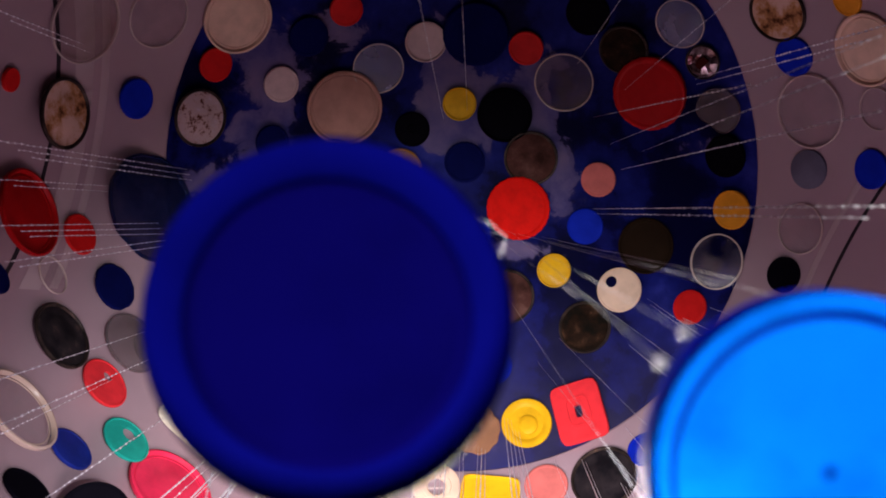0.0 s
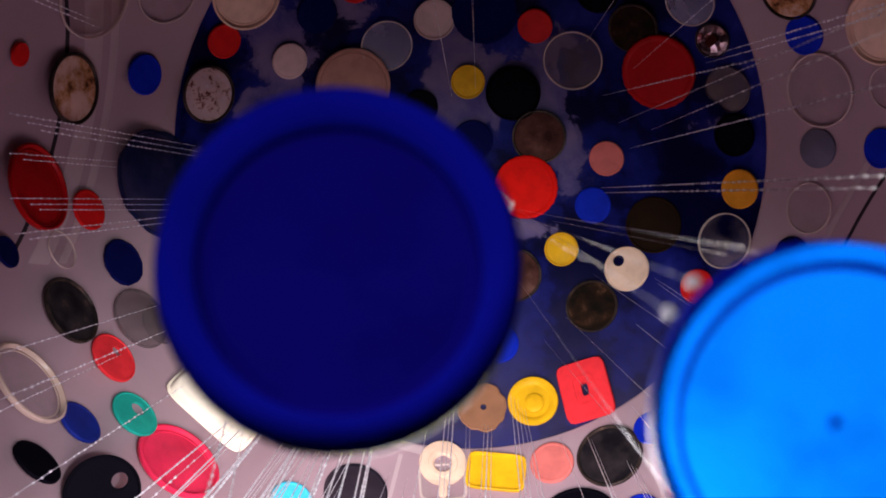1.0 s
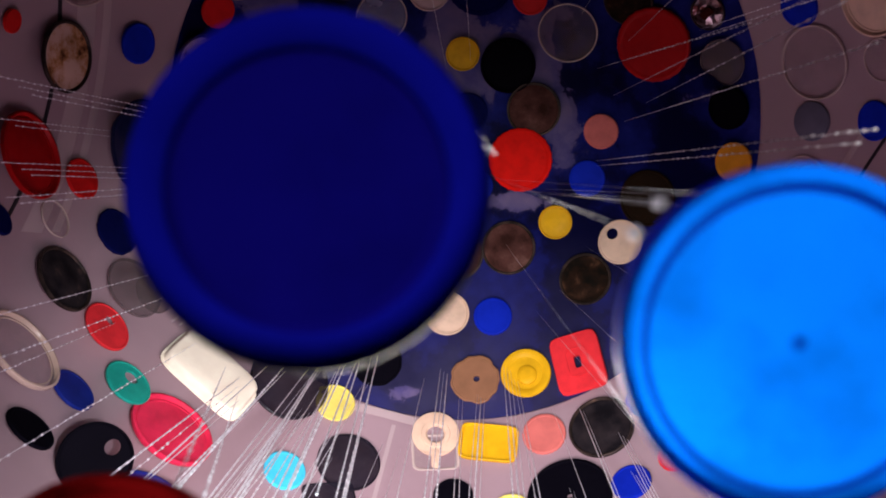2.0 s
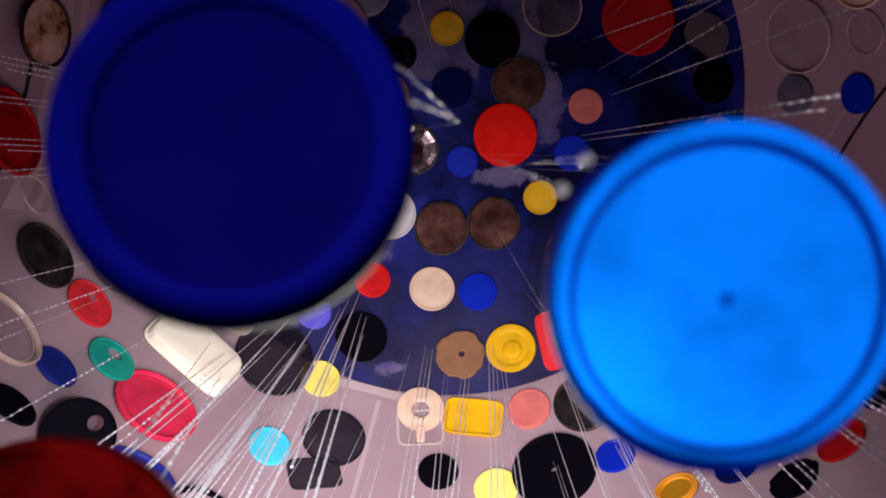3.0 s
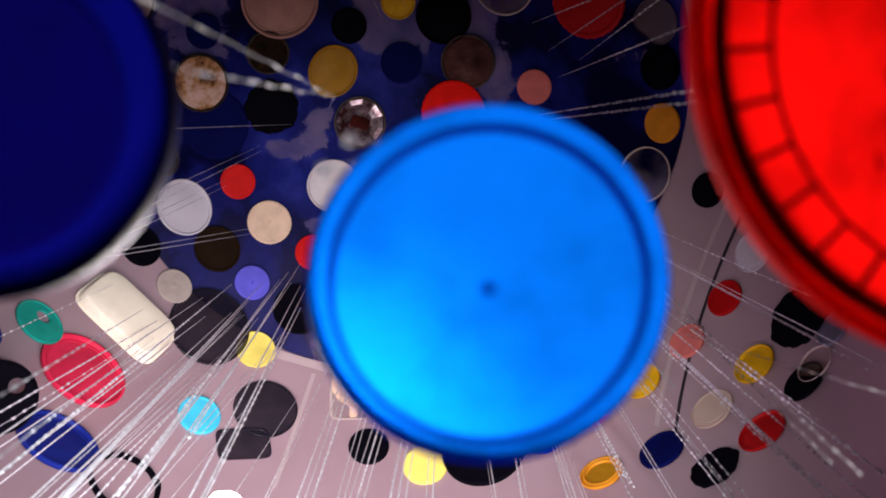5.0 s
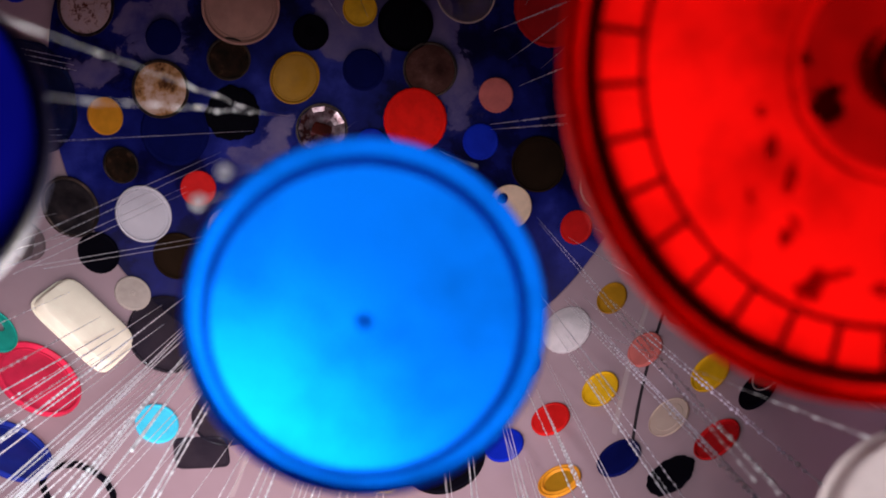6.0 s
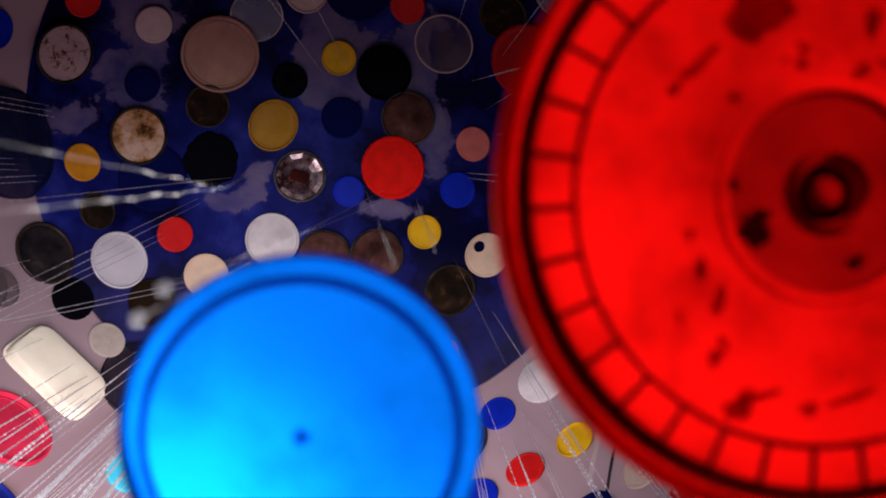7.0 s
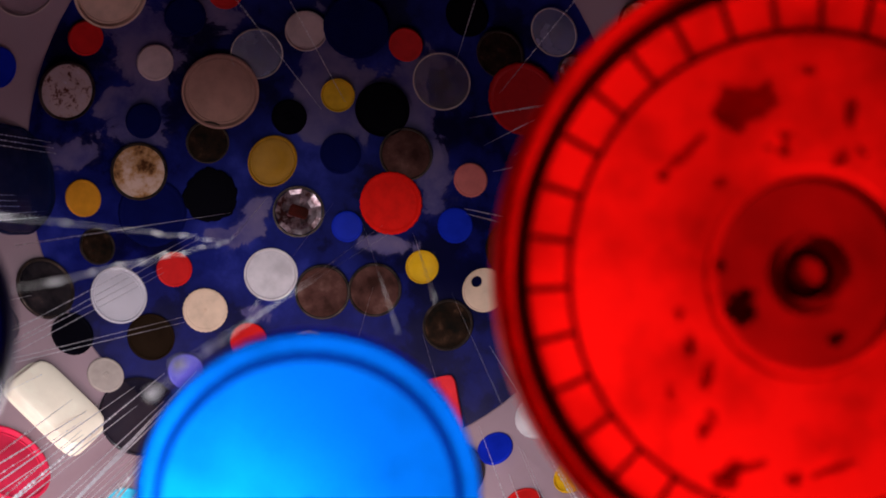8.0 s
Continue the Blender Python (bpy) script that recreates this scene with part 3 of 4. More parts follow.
cap(GREY_BLUE, 0.328, 1.474, 0.0175, dome=.5)
cap(BLUE, 0.361, 1.470, 0.0168)
clear(CLEAR, 0.325, 1.421, 0.0233)
cap(BLACK, 0.314, 1.379, 0.0164)
clear(CLEAR, 0.358, 1.518, 0.0182)
inside(RED_DARK, -0.344, 1.428, 0.0366)
cap(RED, -0.318, 1.411, 0.0181)
clear(CLEAR, -0.331, 1.376, 0.0170)
cap(NAVY, -0.296, 1.364, 0.0217, jag=.03)
clear(NAVY_CLEAR, -0.273, 1.437, 0.0512, jag=.03)
metal(BLACK_METAL, -0.323, 1.324, 0.0297)
clear(SMOKY, -0.281, 1.313, 0.0289)
holed(RED_PINK, -0.294, 1.281, 0.0233, ox=.25, oy=.3, hole=.2)
inside(CREAM_CLEAR, -0.332, 1.271, 0.0366, pane=CLEAR[1])
holed(TEAL, -0.273, 1.233, 0.0226, ox=.3, oy=.3, hole=.3)
cap(ROYAL, -0.302, 1.235, 0.0199)
inside(PINK, -0.237, 1.190, 0.0392)
facing(holed(BLACK, -0.277, 1.184, 0.0290, ox=.45, oy=.3, hole=.22), 0.022)
inside(ROYAL, -0.235, 1.145, 0.0353)
hoop(BLACK, -0.183, 1.110, 0.0323)
cap(RED, -0.340, 1.531, 0.0095)
cap(BLACK, -0.314, 1.215, 0.0208)
cap(NAVY, -0.354, 1.375, 0.0133)
tray(CREAM_TRAY, -0.217, 1.230, 0.0457, half=.62, turn=-45, full=1)
clear(SMOKY_BLACK, -0.148, 1.219, 0.0393)
holed(YELLOW_PALE, -0.103, 1.198, 0.0193, ox=-.62, oy=.72, hole=.2)
cap(CREAM_GREY, -0.183, 1.257, 0.0174, nub=.15)
cap(VIOLET, -0.114, 1.260, 0.0175, nub=.1)
holed(BLACK, -0.066, 1.235, 0.0261, ox=0, oy=0, hole=.14, jag=.02)
cap(RED, -0.057, 1.291, 0.0186)
inside(CREAM, 0.005, 1.282, 0.0233)
cap(BLUE, 0.053, 1.280, 0.0198)
metal(BROWN_METAL, 0.014, 1.345, 0.0289)
metal(BROWN_METAL, 0.069, 1.351, 0.0283)
inside(WHITE, -0.041, 1.360, 0.0277)
crumpled(FOIL, -0.017, 1.428, 0.0271)
cap(BLUE, 0.035, 1.416, 0.0165)
holed(BROWN, 0.035, 1.218, 0.0250, ox=.05, oy=.02, hole=.13, jag=.05)
boss(YELLOW, 0.086, 1.226, 0.0255)
slotted(RED_PINK, 0.138, 1.239, 0.0312, turn=17)
ringed(CREAM, -0.004, 1.169, 0.0232)
tray(GLASSY, -0.004, 1.154, 0.0229, half=.85, turn=3, thin=1)
tray(YELLOW, 0.048, 1.162, 0.0285, half=.68, turn=-4)
cap(SALMON, 0.102, 1.173, 0.0212)
metal(BLACK_METAL, 0.156, 1.183, 0.0321)
cap(BLUE, 0.195, 1.211, 0.0176)
holed(BLACK, 0.122, 1.126, 0.0393, ox=0, oy=0, hole=.08)
clear(SMOKY_BLACK, -0.086, 1.148, 0.0303)
tray(SMOKY_BLACK, -0.100, 1.123, 0.0246, half=.65, turn=4, thin=1)
cap(BLACK, 0.014, 1.120, 0.0190)
cap(YELLOW_PALE, 0.068, 1.110, 0.0207)
cap(CYAN, -0.142, 1.147, 0.0196)
annulus(ORANGE, 0.219, 1.130, 0.0197)
cap(BLUE, 0.176, 1.144, 0.0184)
cap(BLACK, 0.294, 1.161, 0.0204, jag=.07)
cap(BLACK, 0.361, 1.283, 0.0293, jag=.06)
inside(YELLOW, 0.333, 1.238, 0.0188)
cap(BLACK, 0.352, 1.237, 0.0180)
inside(RED_DARK, 0.325, 1.195, 0.0207)
clear(CREAM_CLEAR, 0.303, 1.197, 0.0195)
cap(NAVY, 0.265, 1.158, 0.0202)
cap(RED_DARK, 0.323, 1.285, 0.0172)
clear(WHITE_CLEAR, 0.342, 1.328, 0.0189)
cap(GREY_BLUE, 0.373, 1.279, 0.0154)
clear(CLEAR_STAINED, 0.362, 1.250, 0.0163)
metal(DARK_RUST, -0.112, 1.492, 0.0218)
metal(RUST, -0.174, 1.456, 0.0286)
cap(BLACK, -0.107, 1.438, 0.0273, jag=.05)
cap(ORANGE, -0.219, 1.425, 0.0180)
metal(DARK_RUST, -0.205, 1.379, 0.0181)
metal(BLACK_METAL, -0.241, 1.337, 0.0296)
inside(WHITE_CLEAR, -0.183, 1.332, 0.0283)
cap(RED, -0.136, 1.360, 0.0177)
cap(CREAM, -0.103, 1.320, 0.0225, nub=.08)
inside(DARK_BROWN, -0.150, 1.292, 0.0235)
cap(BLACK, -0.215, 1.295, 0.0203)
behind(cap(NAVY, -0.159, 1.416, 0.0340))
cap(WHITE, 0.235, 1.247, 0.0247, dome=.6)
inside(YELLOW, 0.259, 1.203, 0.0183)
cap(SALMON, 0.295, 1.243, 0.0176)
cap(RED, 0.217, 1.171, 0.0185)
inside(MUSTARD, 0.273, 1.282, 0.0159)
clear(SMOKY, -0.267, 1.307, 0.0193)


# ---- lids that hang close to the camera ----
def hung(name, place, label, lean=0.0, sway=0.0, spin=0.0):
    """An empty facing back along the threads (its z points at the viewer)."""
    ob = new(name)
    ob.matrix_world = Matrix.Translation(place) @ pose(0, 0, 0, 90 + lean, sway, 0) @ pose(0, 0, 0, 0, 0, spin)
    return tagged(ob, label, "lid", "lids hanging on threads")


SKYBLUE = plastic("hanging_blue", (0.001, 0.165, 0.82), 0.45, 0.80, 0.55, 34, 0.05, 0.30)
DEEPBLUE = plastic("hanging_navy", (0.0028, 0.0017, 0.115), 0.45, 0.35, 0.75, 30, 0.02)
RIMBLUE = plastic("hanging_navy_rim", (0.0022, 0.0030, 0.17), 0.45, 0.4, 0.8, 40, 0.03)
HOTRED = plastic("hanging_red", (0.97, 0.004, 0.003), 0.35, 0.80, 0.40, 46, 0.04, 0.22)
DULLRED = plastic("hanging_dull_red", (0.22, 0.004, 0.005), 0.4, 0.20, 0.25, 60)
MILK = plastic("hanging_white", (0.84, 0.76, 0.75), 0.4, 0.6)

# darker blue paints in the weaker backlight along the groove
GROOVE_SHADE_BLUE = plastic("groove_shade_blue", (0.003, 0.045, 0.48), 0.35, 0.35, 0.93)
BLUE_SKIRT = plastic("glossy_blue_skirt", (0.003, 0.06, 0.55), 0.45, 0.6, 0.93, 55, 0.15)
NAVY_SKIRT = plastic("glossy_navy_skirt", (0.002, 0.003, 0.08), 0.50, 0.3, 0.93, 55, 0.08)
RED_SKIRT = plastic("glossy_red_skirt", (0.85, 0.006, 0.005), 0.60, 0.6, 0.8, 55, 0.02)
# darker blue painted for the dim dot, which backlight alone leaves bright
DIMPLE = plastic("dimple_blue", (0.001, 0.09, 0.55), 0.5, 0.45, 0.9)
# deeper red paints in the weaker light through the lid's middle
DEEPRED = plastic("deep_red", (0.50, 0.002, 0.002), 0.4, 0.5, 0.6, 60, 0.04)
STAIN_RED = plastic("stained_red", (0.58, 0.003, 0.003), 0.6, 0.45, 0.4, 160)
# paints the relief's lost backlight as darker red; also dirt near the hub
SHADE_DIRT_RED = plastic("shade_dirt_red", (0.20, 0.002, 0.002), 0.6, 0.3, 0.5)

BLUE_AT, BLUE_R = Vector((0.0568, 0.1489, 1.3678)), 0.0267
blue = hung("hanging_disc", BLUE_AT, "bright sky-blue plastic lid hanging face on", 3, 4)
q = lambda f, y, r=BLUE_R: circle(r * f, y, 96)
loft("skirt", [q(0.965, -0.0010), q(0.97, -0.0065), q(0.98, -0.007), q(0.992, -0.0065), q(1.0, -0.002), q(1.0, -0.0008), q(0.992, -0.0002)], BLUE_SKIRT, blue)
loft("rim_band", [q(0.992, -0.0002), q(0.975, 0), q(0.895, 0), q(0.880, -0.0004)], SKYBLUE, blue)
loft("groove", [q(0.880, -0.0004), q(0.871, -0.0010), q(0.850, -0.0010), q(0.840, -0.0005)], GROOVE_SHADE_BLUE, blue)
loft("plate", [q(0.840, -0.0005), q(0.82, -0.0004), q(0.5, -0.0003), q(0.045, -0.0003)], SKYBLUE, blue)
loft("dimple", [q(0.045, -0.0003), q(0.036, -0.0001), q(0.026, -0.0006)], DIMPLE, blue, "moulding dimple with its shade painted darker", end=True)

NAVY_AT, NAVY_R = Vector((-0.0165, 0.1469, 1.3893)), 0.0271
navy = hung("hanging_disc", NAVY_AT, "dark navy plastic lid hanging face on", -2, 3)
q = lambda f, y, r=NAVY_R: circle(r * f, y, 96)
loft("skirt", [q(0.965, -0.001), q(0.97, -0.0065), q(0.98, -0.007), q(0.992, -0.0065), q(1.0, -0.003), q(1.0, -0.001), q(0.985, 0.0)], NAVY_SKIRT, navy)
loft("rim_band", [q(0.985, 0.0), q(0.95, 0.0003), q(0.80, 0.0003), q(0.775, -0.0002)], RIMBLUE, navy)
loft("step", [q(0.775, -0.0002), q(0.755, -0.0009), q(0.72, -0.0010), q(0.70, -0.0008)], DEEPBLUE, navy)
loft("plate", [q(0.70, -0.0008), q(0.5, -0.0007), q(0.2, -0.0007)], DEEPBLUE, navy, end=True)

RED_AT, RED_R = Vector((0.1304, 0.1434, 1.4086)), 0.0486
red = hung("hanging_disc", RED_AT, "large bright red translucent lid with a ribbed border", 0, -3, 4)
q = lambda f, y, r=RED_R: circle(r * f, y, 128)
loft("skirt", [q(0.976, -0.0010), q(0.979, -0.0028), q(0.986, -0.0032), q(0.994, -0.0030), q(1.0, -0.0022), q(1.0, -0.0006), q(0.988, 0.0008)], RED_SKIRT, red)
loft("rim_band", [q(0.988, 0.0008), q(0.970, 0.0011), q(0.950, 0.0006), q(0.938, -0.0003)], HOTRED, red)
# groove, ribs and inner line carry their shade as darker red
groove = loft("groove", [q(0.938, -0.0003), q(0.928, -0.0020), q(0.900, -0.0020), q(0.890, -0.0007)], SHADE_DIRT_RED, red, "groove with its shade painted darker red")
loft("groove_grime", [q(0.922, -0.0018), q(0.912, -0.0015), q(0.902, -0.0018)], M_RED_BROWN, groove, "dark ring painting the groove's shade")
plate = loft("plate", [q(0.890, -0.0007), q(0.88, -0.0005), q(0.77, -0.0005), q(0.755, -0.0009), q(0.34, -0.0009), q(0.325, -0.0003), q(0.305, -0.0003)],
             HOTRED, red)
loft("boss", [q(0.305, -0.0003), q(0.29, -0.0014), q(0.13, -0.0014)], DEEPRED, red, "deeper red middle, painted for weaker backlight")
loft("inner_line", [q(0.772, -0.0006), q(0.765, -0.0003), q(0.752, -0.0008)], SHADE_DIRT_RED, red)
hub = loft("hub", [q(0.13, -0.0014), q(0.125, 0.0006), q(0.10, 0.0008), q(0.09, -0.002), q(0.05, -0.002), q(0.045, -0.0006)], DEEPRED, red, end=True)
loft("hub_grime", [q(0.088, -0.0018), q(0.07, -0.0016), q(0.05, -0.0019)], M_RED_BROWN, hub, "dark ring in the hub")
for i in range(34):
    a = 2 * math.pi * i / 34
    cc, ss = math.cos(a), math.sin(a)
    row = []
    for f in (0.765, 0.895):
        px, py = RED_R * f * cc, RED_R * f * ss
        row.append([(px - ss * w, py + cc * w, y) for w, y in ((-0.00045, -0.0006), (-0.00025, 0.0001), (0.00025, 0.0001), (0.00045, -0.0006))])
    loft("rib", row, SHADE_DIRT_RED, plate, start=True, end=True)
for px, py, sx, sy, tn in ((-0.22, -0.093, 0.062, 0.052, 20), (-0.288, 0.042, 0.022, 0.022, 0), (-0.288, -0.62, 0.06, 0.035, 35), (-0.25, -0.60, 0.10, 0.012, 10),
                           (-0.186, 0.534, 0.10, 0.072, 30), (-0.373, 0.400, 0.075, 0.018, 38), (-0.06, 0.39, 0.022, 0.022, 0), (0.12, 0.356, 0.03, 0.022, 40),
                           (0.085, -0.21, 0.03, 0.022, 30), (0.05, -0.62, 0.07, 0.014, 15), (-0.34, -0.30, 0.05, 0.02, 70), (0.42, -0.30, 0.06, 0.03, 60), (0.38, 0.45, 0.07, 0.03, -30),
                           (-0.45, 0.33, 0.02, 0.02, 0), (-0.27, 0.30, 0.022, 0.018, 0), (-0.42, -0.10, 0.015, 0.02, 0), (-0.36, -0.47, 0.03, 0.02, 50), (0.16, 0.5, 0.05, 0.02, 80)):
    edge = torn(0.3, px * 900 + py)
    deep = 0.0005 if math.hypot(px, py) < 0.29 else 0.0
    ca, sa = math.cos(radians(tn)), math.sin(radians(tn))
    loops = []
    for f, y in ((1.0, -0.00085), (0.7, -0.0006), (0.3, -0.0005)):
        loops.append([(RED_R * (px + u * sx * ca - v * sy * sa), RED_R * (py + u * sx * sa + v * sy * ca), y - deep) for u, v, _ in circle(f, 0, 22, edge)])
    loft("dirt_spot", loops, SHADE_DIRT_RED if math.hypot(px, py) < 0.3 else STAIN_RED, plate, "dark caked dirt", end=True)


# faint smaller stains, in loose chains
dirt = random.Random(21)
for i in range(12):
    away, turn = dirt.uniform(0.36, 0.73), dirt.uniform(-2.9, 2.9)
    size, flat, edge = dirt.uniform(0.010, 0.030), dirt.uniform(0.3, 0.8), torn(0.35, i + 0.5)
    ca, sa = math.cos(turn + 1.2), math.sin(turn + 1.2)
    loops = [[(RED_R * (away * math.cos(turn) + size * (u * ca - v * flat * sa)), RED_R * (away * math.sin(turn) + size * (u * sa + v * flat * ca)), y)
              for u, v, _ in circle(f, 0, 16, edge)] for f, y in ((1.0, -0.00086), (0.5, -0.0007))]
    loft("stain", loops, STAIN_RED, plate, "faint brownish stain", end=True)


def plain_hung(place, r, mat, label):
    ob = hung("hanging_disc", place, label)
    k = lambda f, y: circle(r * f, y, 72)
    loft("skirt", [k(0.98, -0.004), k(1, -0.003), k(1, -0.001), k(0.985, 0)], mat, ob)
    loft("plate", [k(0.985, 0), k(0.92, 0.0003), k(0.90, -0.001), k(0.6, -0.001), k(0.3, -0.001)], mat, ob, end=True)
    return ob


plain_hung((-0.058, 0.187, 1.306), 0.0300, DULLRED, "dark red plastic lid hanging below the others")
plain_hung((0.176, 0.210, 1.3200), 0.0217, MILK, "milky white plastic lid hanging on a thread")

# ---- threads ----
FLOW = Vector((0.03, 1.0, 0.03)).normalized()


def thread(a, b, rough_=1.0, thick=1.0, knot=0.0, seed=0):
    """A thin nylon thread with bright little beads along its twist, from a to b."""
    rng = random.Random(seed)
    a, b = Vector(a), Vector(b)
    length = (b - a).length
    d = (b - a) / length
    u = d.orthogonal().normalized()
    v = d.cross(u)
    loops, s, beads = [], 0.0, set()
    pitch = rng.uniform(0.007, 0.014) * (1.7 if knot else 1.0)

    def loop(at, r):
        r *= 0.45 + 0.55 * min(1.0, at / (0.45 * length))
        wob = 0.00010 * rough_
        p = a + d * at + u * (wob * math.sin(at * 210 + seed)) + v * (wob * math.cos(at * 170 + seed))
        loops.append([tuple(p + (u * math.cos(t) + v * math.sin(t)) * r) for t in (0, 1.257, 2.513, 3.770, 5.027)])

    while s < length:
        lump = rng.uniform(0.5, 1.0) if rng.random() < 0.85 else 0.0
        thin = 0.00017 * thick
        long = pitch * rng.uniform(0.25, 0.5)
        loop(s, thin)
        if lump * rough_ > 0.05:
            beads.update((len(loops) - 1, len(loops), len(loops) + 1))
            for f, k in ((0.25, 0.75), (0.75, 0.8), (1.0, 0.0)):
                loop(s + long * f, thin * (1 + 2.6 * rough_ * lump * k))
        else:
            loop(s + long, thin)
        s += pitch * rng.uniform(0.8, 1.3)
    if knot:
        for off, r in ((0, 0.4), (0.0010, 1.0), (0.0030, 1.1), (0.0042, 0.4)):
            loop(length + off, r * knot)
    ob = loft("hanging_thread", loops, M_THREAD, start=True, end=True, sharp=80)
    ob.data.materials.append(M_BEAD)
    for face in ob.data.polygons:
        if rough_ < 0.5 or min(face.vertices) // 5 in beads or min(face.vertices) // 5 >= len(loops) - 4 and knot:
            face.material_index = 1
    return tagged(ob, "thin twisted translucent nylon thread stretched from the dome", "thread", "nylon threads")


def on_wall(x, z):
    return Vector((x, wall_y(x, z), z))


def from_wall(x, z, length, seed, lumpy, thick=1.0, fan=0.018, way_seed=None):
    rng = random.Random(way_seed or seed)
    a = on_wall(x, z)
    way = -(FLOW + Vector((rng.uniform(-fan, fan), 0, rng.uniform(-fan, fan)))).normalized()
    return thread(a, a + way * length, lumpy, thick, 0.0, seed)


rng = random.Random(11)
# bundles of two or three along the foot of the dome
for i in range(20):
    x, z, reach = -0.16 + 0.39 * (i + rng.uniform(0, 0.9)) / 20, 1.165 + rng.uniform(-0.03, 0.07), rng.uniform(0.5, 0.7)
    for k in range(rng.choice((1, 2, 2, 3))):
        from_wall(x + 0.0035 * k, z - 0.002 * k, reach, 100 + 10 * i + k, rng.choice((0.1, 0.2, 0.35)), rng.choice((1.6, 2.1, 3.0)), 0.018, 100 + i)
# thick pairs that rise over the low side of the dome
for i in range(9):
    f = (i + rng.uniform(0, 0.8)) / 9
    reach = rng.uniform(0.55, 0.72)
    for k in range(1 if f < 0.35 else rng.choice((2, 2, 3))):
        a = on_wall(-0.185 + 0.125 * f + 0.005 * k + rng.uniform(-0.010, 0.010), 1.215 + 0.060 * f + rng.uniform(-0.035, 0.020))
        way = Vector((-0.035 + 0.062 * f + 0.002 * k, -1.0, -0.024 - 0.036 * f)).normalized()
        thread(a, a + way * reach, rng.choice((0.10, 0.2, 0.4)), rng.uniform(2.6, 4.2), 0.0, 700 + 10 * i + k)
for i in range(5):
    from_wall(-0.25 + rng.uniform(-0.05, 0.08), rng.uniform(1.22, 1.36), rng.uniform(0.5, 0.65), 300 + i, rng.choice((0.8, 1.4)), rng.uniform(1.1, 1.7), 0.012)
for i in range(8):
    from_wall(0.24 + rng.uniform(-0.08, 0.06), rng.uniform(1.22, 1.40), rng.uniform(0.5, 0.65), 400 + i, rng.choice((0.3, 1.0, 1.5)), rng.uniform(1.3, 2.0), 0.012)
for i in range(4):
    from_wall(rng.uniform(-0.12, 0.2), rng.uniform(1.45, 1.60), rng.uniform(0.55, 0.7), 500 + i, 1.0, 0.8, 0.012)


def stretched(x, z, end, count, lumpy, thick, seed):
    """A few threads side by side from a place on the dome to an end near the viewer."""
    for k in range(count):
        off = Vector((0.0010 * k, 0.02 * k, -0.0030 * k))
        thread(on_wall(x + 0.002 * k, z - 0.005 * k), Vector(end) + off, lumpy, thick, 0.0, seed + k)


# long beaded threads to the flanks
stretched(0.1695, 1.5082, (0.1518, 0.35, 1.4752), 1, 1.0, 0.9, 801)
stretched(0.1812, 1.4826, (0.1651, 0.38, 1.4532), 1, 1.3, 1.0, 803)
stretched(0.1554, 1.4430, (0.1348, 0.31, 1.4142), 2, 1.3, 1.0, 805)
stretched(0.1049, 1.4138, (0.0832, 0.29, 1.3923), 2, 1.2, 0.30, 808)
stretched(0.2390, 1.5637, (0.2344, 0.54, 1.5205), 2, 1.4, 1.2, 811)
stretched(0.1527, 1.5351, (0.1516, 0.50, 1.4823), 1, 1.3, 1.0, 814)
stretched(-0.2443, 1.4749, (-0.2561, 0.59, 1.4611), 3, 1.2, 1.3, 816)
stretched(-0.3007, 1.5695, (-0.3046, 0.70, 1.5617), 2, 1.2, 1.5, 820)
stretched(-0.2453, 1.4103, (-0.2556, 0.59, 1.3908), 2, 0.8, 1.4, 823)
stretched(-0.2583, 1.4235, (-0.2688, 0.62, 1.4127), 3, 0.6, 1.3, 826)
stretched(-0.2967, 1.4551, (-0.3037, 0.70, 1.4461), 2, 1.0, 1.3, 830)
stretched(0.2062, 1.3519, (0.1667, 0.26, 1.3105), 2, 1.6, 0.8, 834)
stretched(0.2331, 1.2756, (0.2182, 0.41, 1.2639), 2, 1.5, 1.1, 837)
stretched(0.2062, 1.1925, (0.1987, 0.65, 1.1840), 3, 1.0, 1.8, 840)
stretched(-0.1844, 1.2319, (-0.1993, 0.58, 1.2229), 1, 0.35, 3.4, 844)
stretched(-0.1507, 1.2306, (-0.1607, 0.53, 1.2166), 1, 0.35, 3.0, 847)
stretched(0.0666, 1.3542, (0.0509, 0.2200, 1.3352), 1, 0.5, 0.4, 860)
stretched(0.0985, 1.2857, (0.0981, 0.4800, 1.2840), 1, 0.4, 0.5, 864)
stretched(0.1214, 1.3093, (0.1145, 0.5500, 1.3025), 1, 0.4, 0.5, 868)
stretched(-0.0851, 1.4220, (-0.1017, 0.4700, 1.3928), 1, 0.6, 0.8, 872)
stretched(-0.1170, 1.3978, (-0.1150, 0.4900, 1.3454), 2, 0.5, 1.0, 876)
stretched(-0.1465, 1.3618, (-0.1486, 0.5600, 1.3232), 2, 0.4, 1.2, 880)
stretched(-0.1197, 1.3138, (-0.1405, 0.5800, 1.3240), 2, 0.3, 1.2, 884)
stretched(0.0188, 1.4396, (0.0341, 0.2500, 1.3881), 1, 0.3, 0.25, 888)
stretched(0.0497, 1.4238, (0.0702, 0.2000, 1.3903), 1, 0.5, 0.25, 892)
stretched(0.1487, 1.3539, (0.1286, 0.4600, 1.3346), 1, 0.3, 0.5, 896)

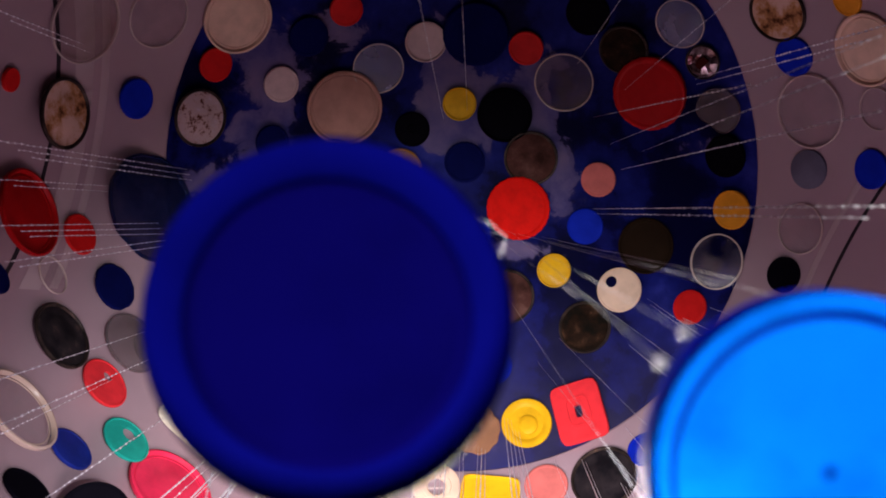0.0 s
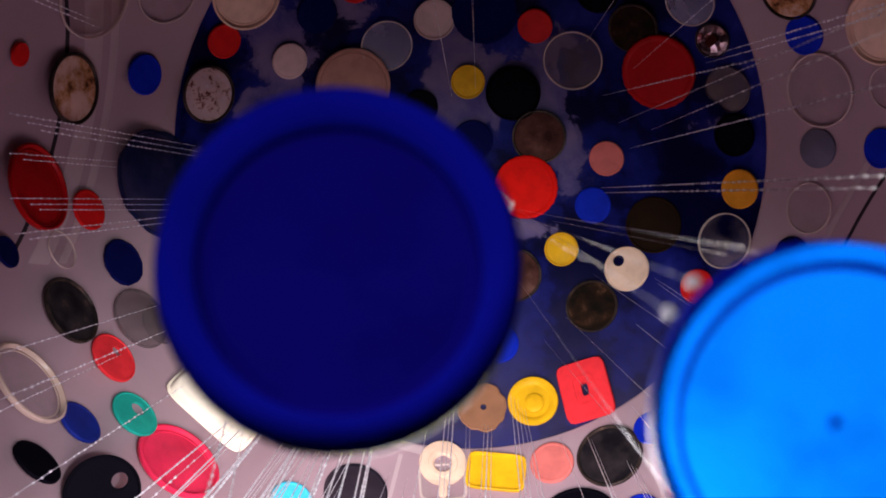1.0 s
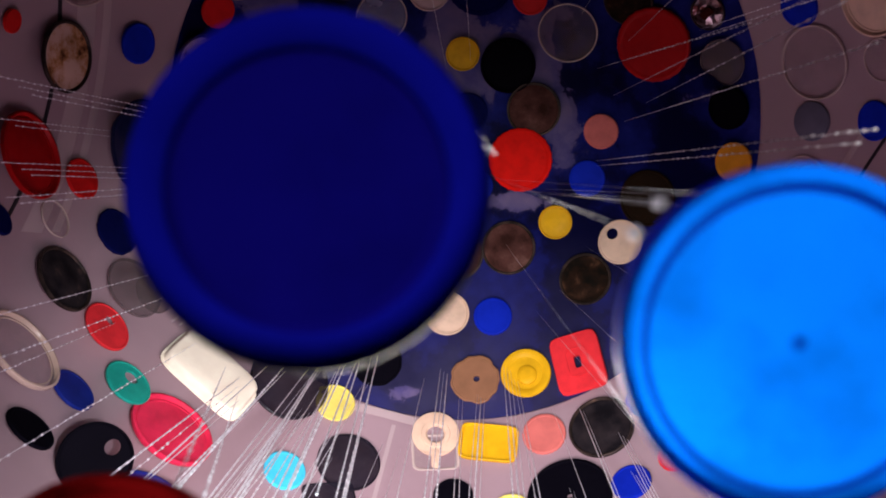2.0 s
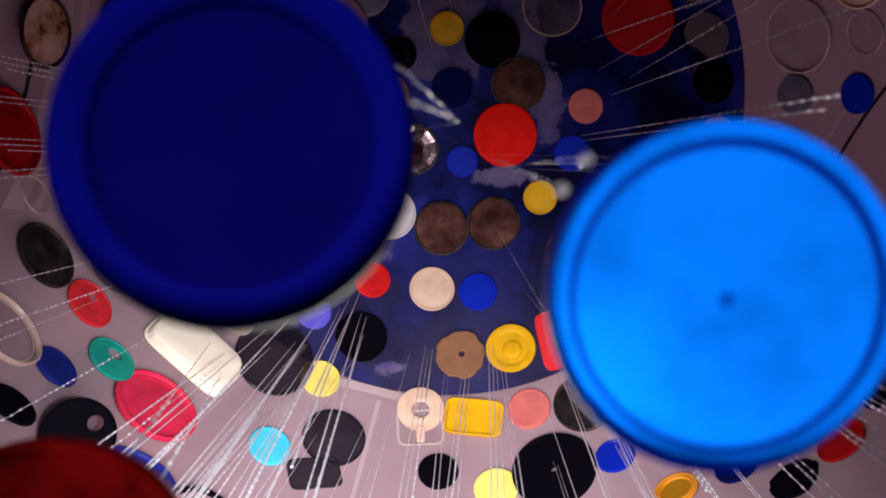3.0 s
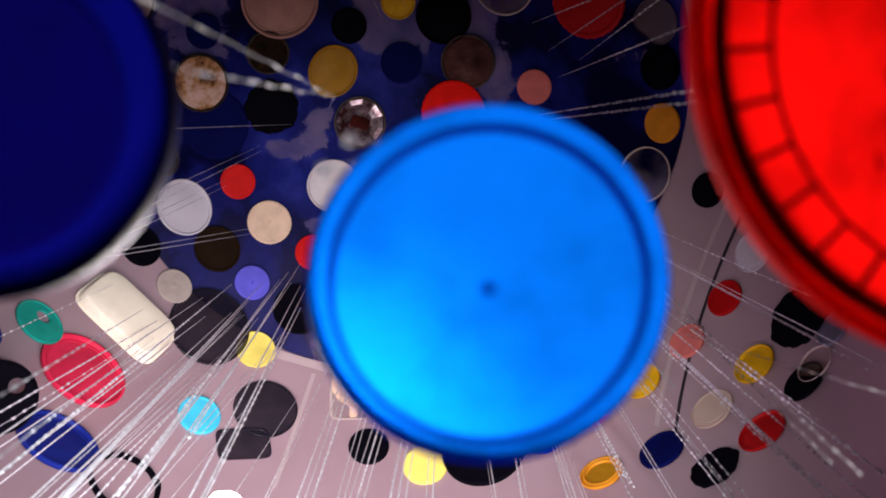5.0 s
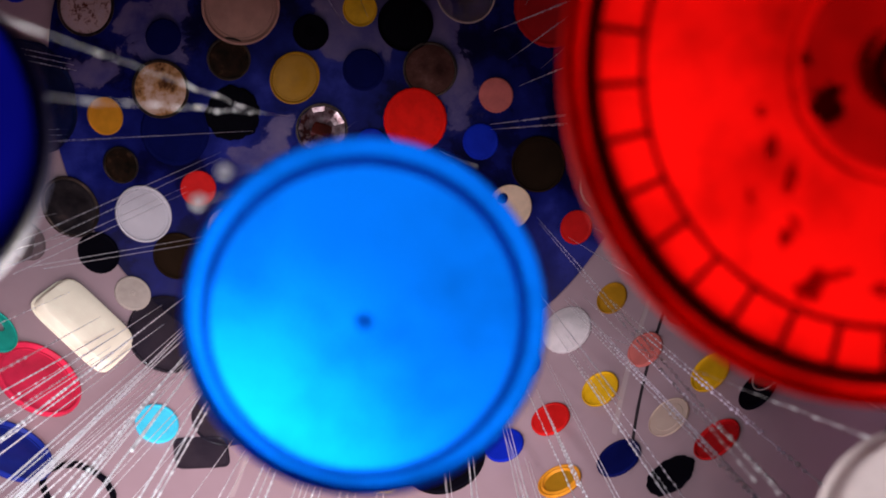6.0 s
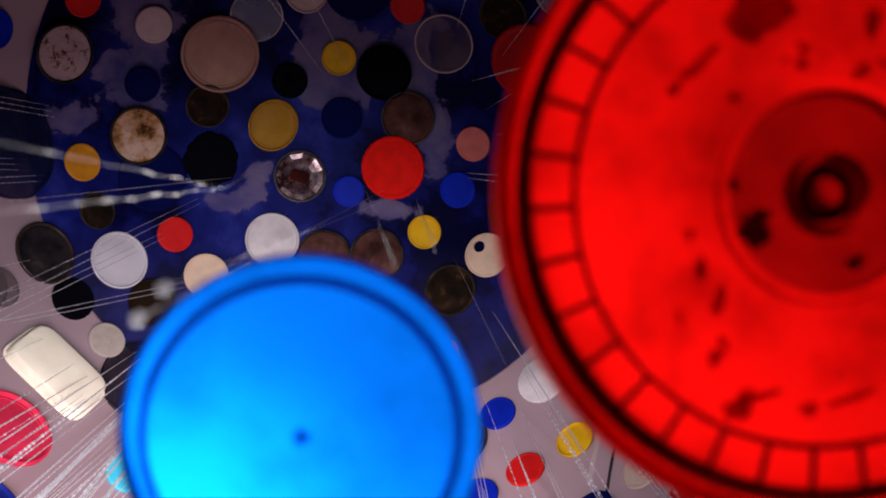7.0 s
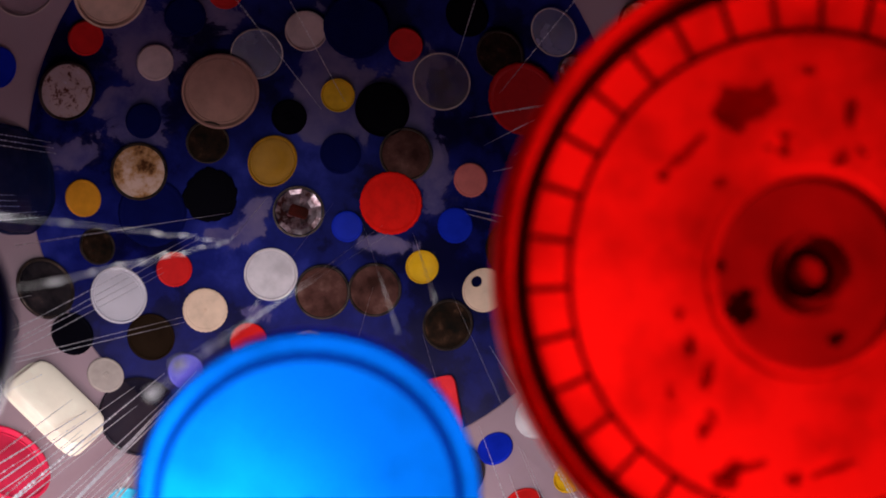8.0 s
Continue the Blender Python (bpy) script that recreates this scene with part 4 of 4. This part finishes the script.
# single beaded threads low beside the red lid
for n, (x, z, y, thick) in enumerate(((0.2588, 1.3458, 0.4045, 1.0), (0.2724, 1.3195, 0.4624, 0.9), (0.2705, 1.2815, 0.4996, 1.2), (0.249, 1.2808, 0.3592, 1.2),
                                      (0.2546, 1.2614, 0.3977, 0.8), (0.231, 1.2464, 0.4371, 1.0), (0.2357, 1.2783, 0.4127, 1.3), (0.2212, 1.251, 0.4821, 0.8))):
    thread(on_wall(x, z), (x - 0.03 * (0.97 - y), y, z - 0.03 * (0.97 - y)), 1.4, thick, 0.0, 900 + n)

# threads that carry the hanging lids
JOIN = Vector((0.0194, 0.3130, 1.4046))
thread(on_wall(-0.050, 1.440), JOIN, 0.6, 0.4, 0.0, 1)
thread(JOIN, NAVY_AT + Vector((0.016, 0.006, 0.020)), 2.4, 0.33, 0.0003, 2)
thread(JOIN, NAVY_AT + Vector((0.025, 0.006, 0.008)), 2.4, 0.40, 0.0003, 9)
thread(on_wall(0.072, 1.420), BLUE_AT + Vector((-0.0245, 0.003, 0.0160)), 0.8, 0.26, 0.0010, 3)
thread(on_wall(0.080, 1.412), BLUE_AT + Vector((-0.0210, 0.003, 0.0205)), 0.8, 0.24, 0.0010, 4)
thread(on_wall(0.20, 1.50), RED_AT + Vector((0.0, 0.003, 0.046)), 1.2, 1.0, 0.0006, 5)
thread((-0.2031, 0.9583, 1.2388), (-0.0543, 0.2085, 1.3218), 0.9, 1.5, 0.0004, 6)
thread((-0.1899, 0.9507, 1.2132), (-0.0621, 0.2672, 1.3011), 0.9, 1.4, 0.0004, 8)
thread(on_wall(0.22, 1.26), Vector((0.170, 0.214, 1.337)), 1.2, 0.5, 0.0006, 7)

# ---- the small lamp among the threads, on a stiff cable ----
led = new("led_lamp")
led.matrix_world = Matrix.Translation(LED_AT)
tagged(led, "small glaring white lamp on a stiff cable among threads", "lamp")
loft("housing", [circle(r, y, 32) for r, y in ((0.0012, -0.010), (0.0038, -0.008), (0.0042, -0.001), (0.0040, 0.0), (0.0034, -0.0006))], M_STEEL, led, "grey metal housing", start=True)
loft("lens", [circle(r, y, 32) for r, y in ((0.0034, -0.0008), (0.0032, 0.0006), (0.0022, 0.0016), (0.0010, 0.0020))], M_LED, led, "glowing lens", end=True)
loft("cable", [[(0.0009 * math.cos(a), 0.0009 * math.sin(a) + 0.012 * f * f, -0.009 - 0.283 * f) for a in (0, 1.257, 2.513, 3.770, 5.027)] for f in (0, 0.2, 0.4, 0.6, 0.8, 1.0)],
     M_SEAM, led, "thin dark cable", start=True, end=True)
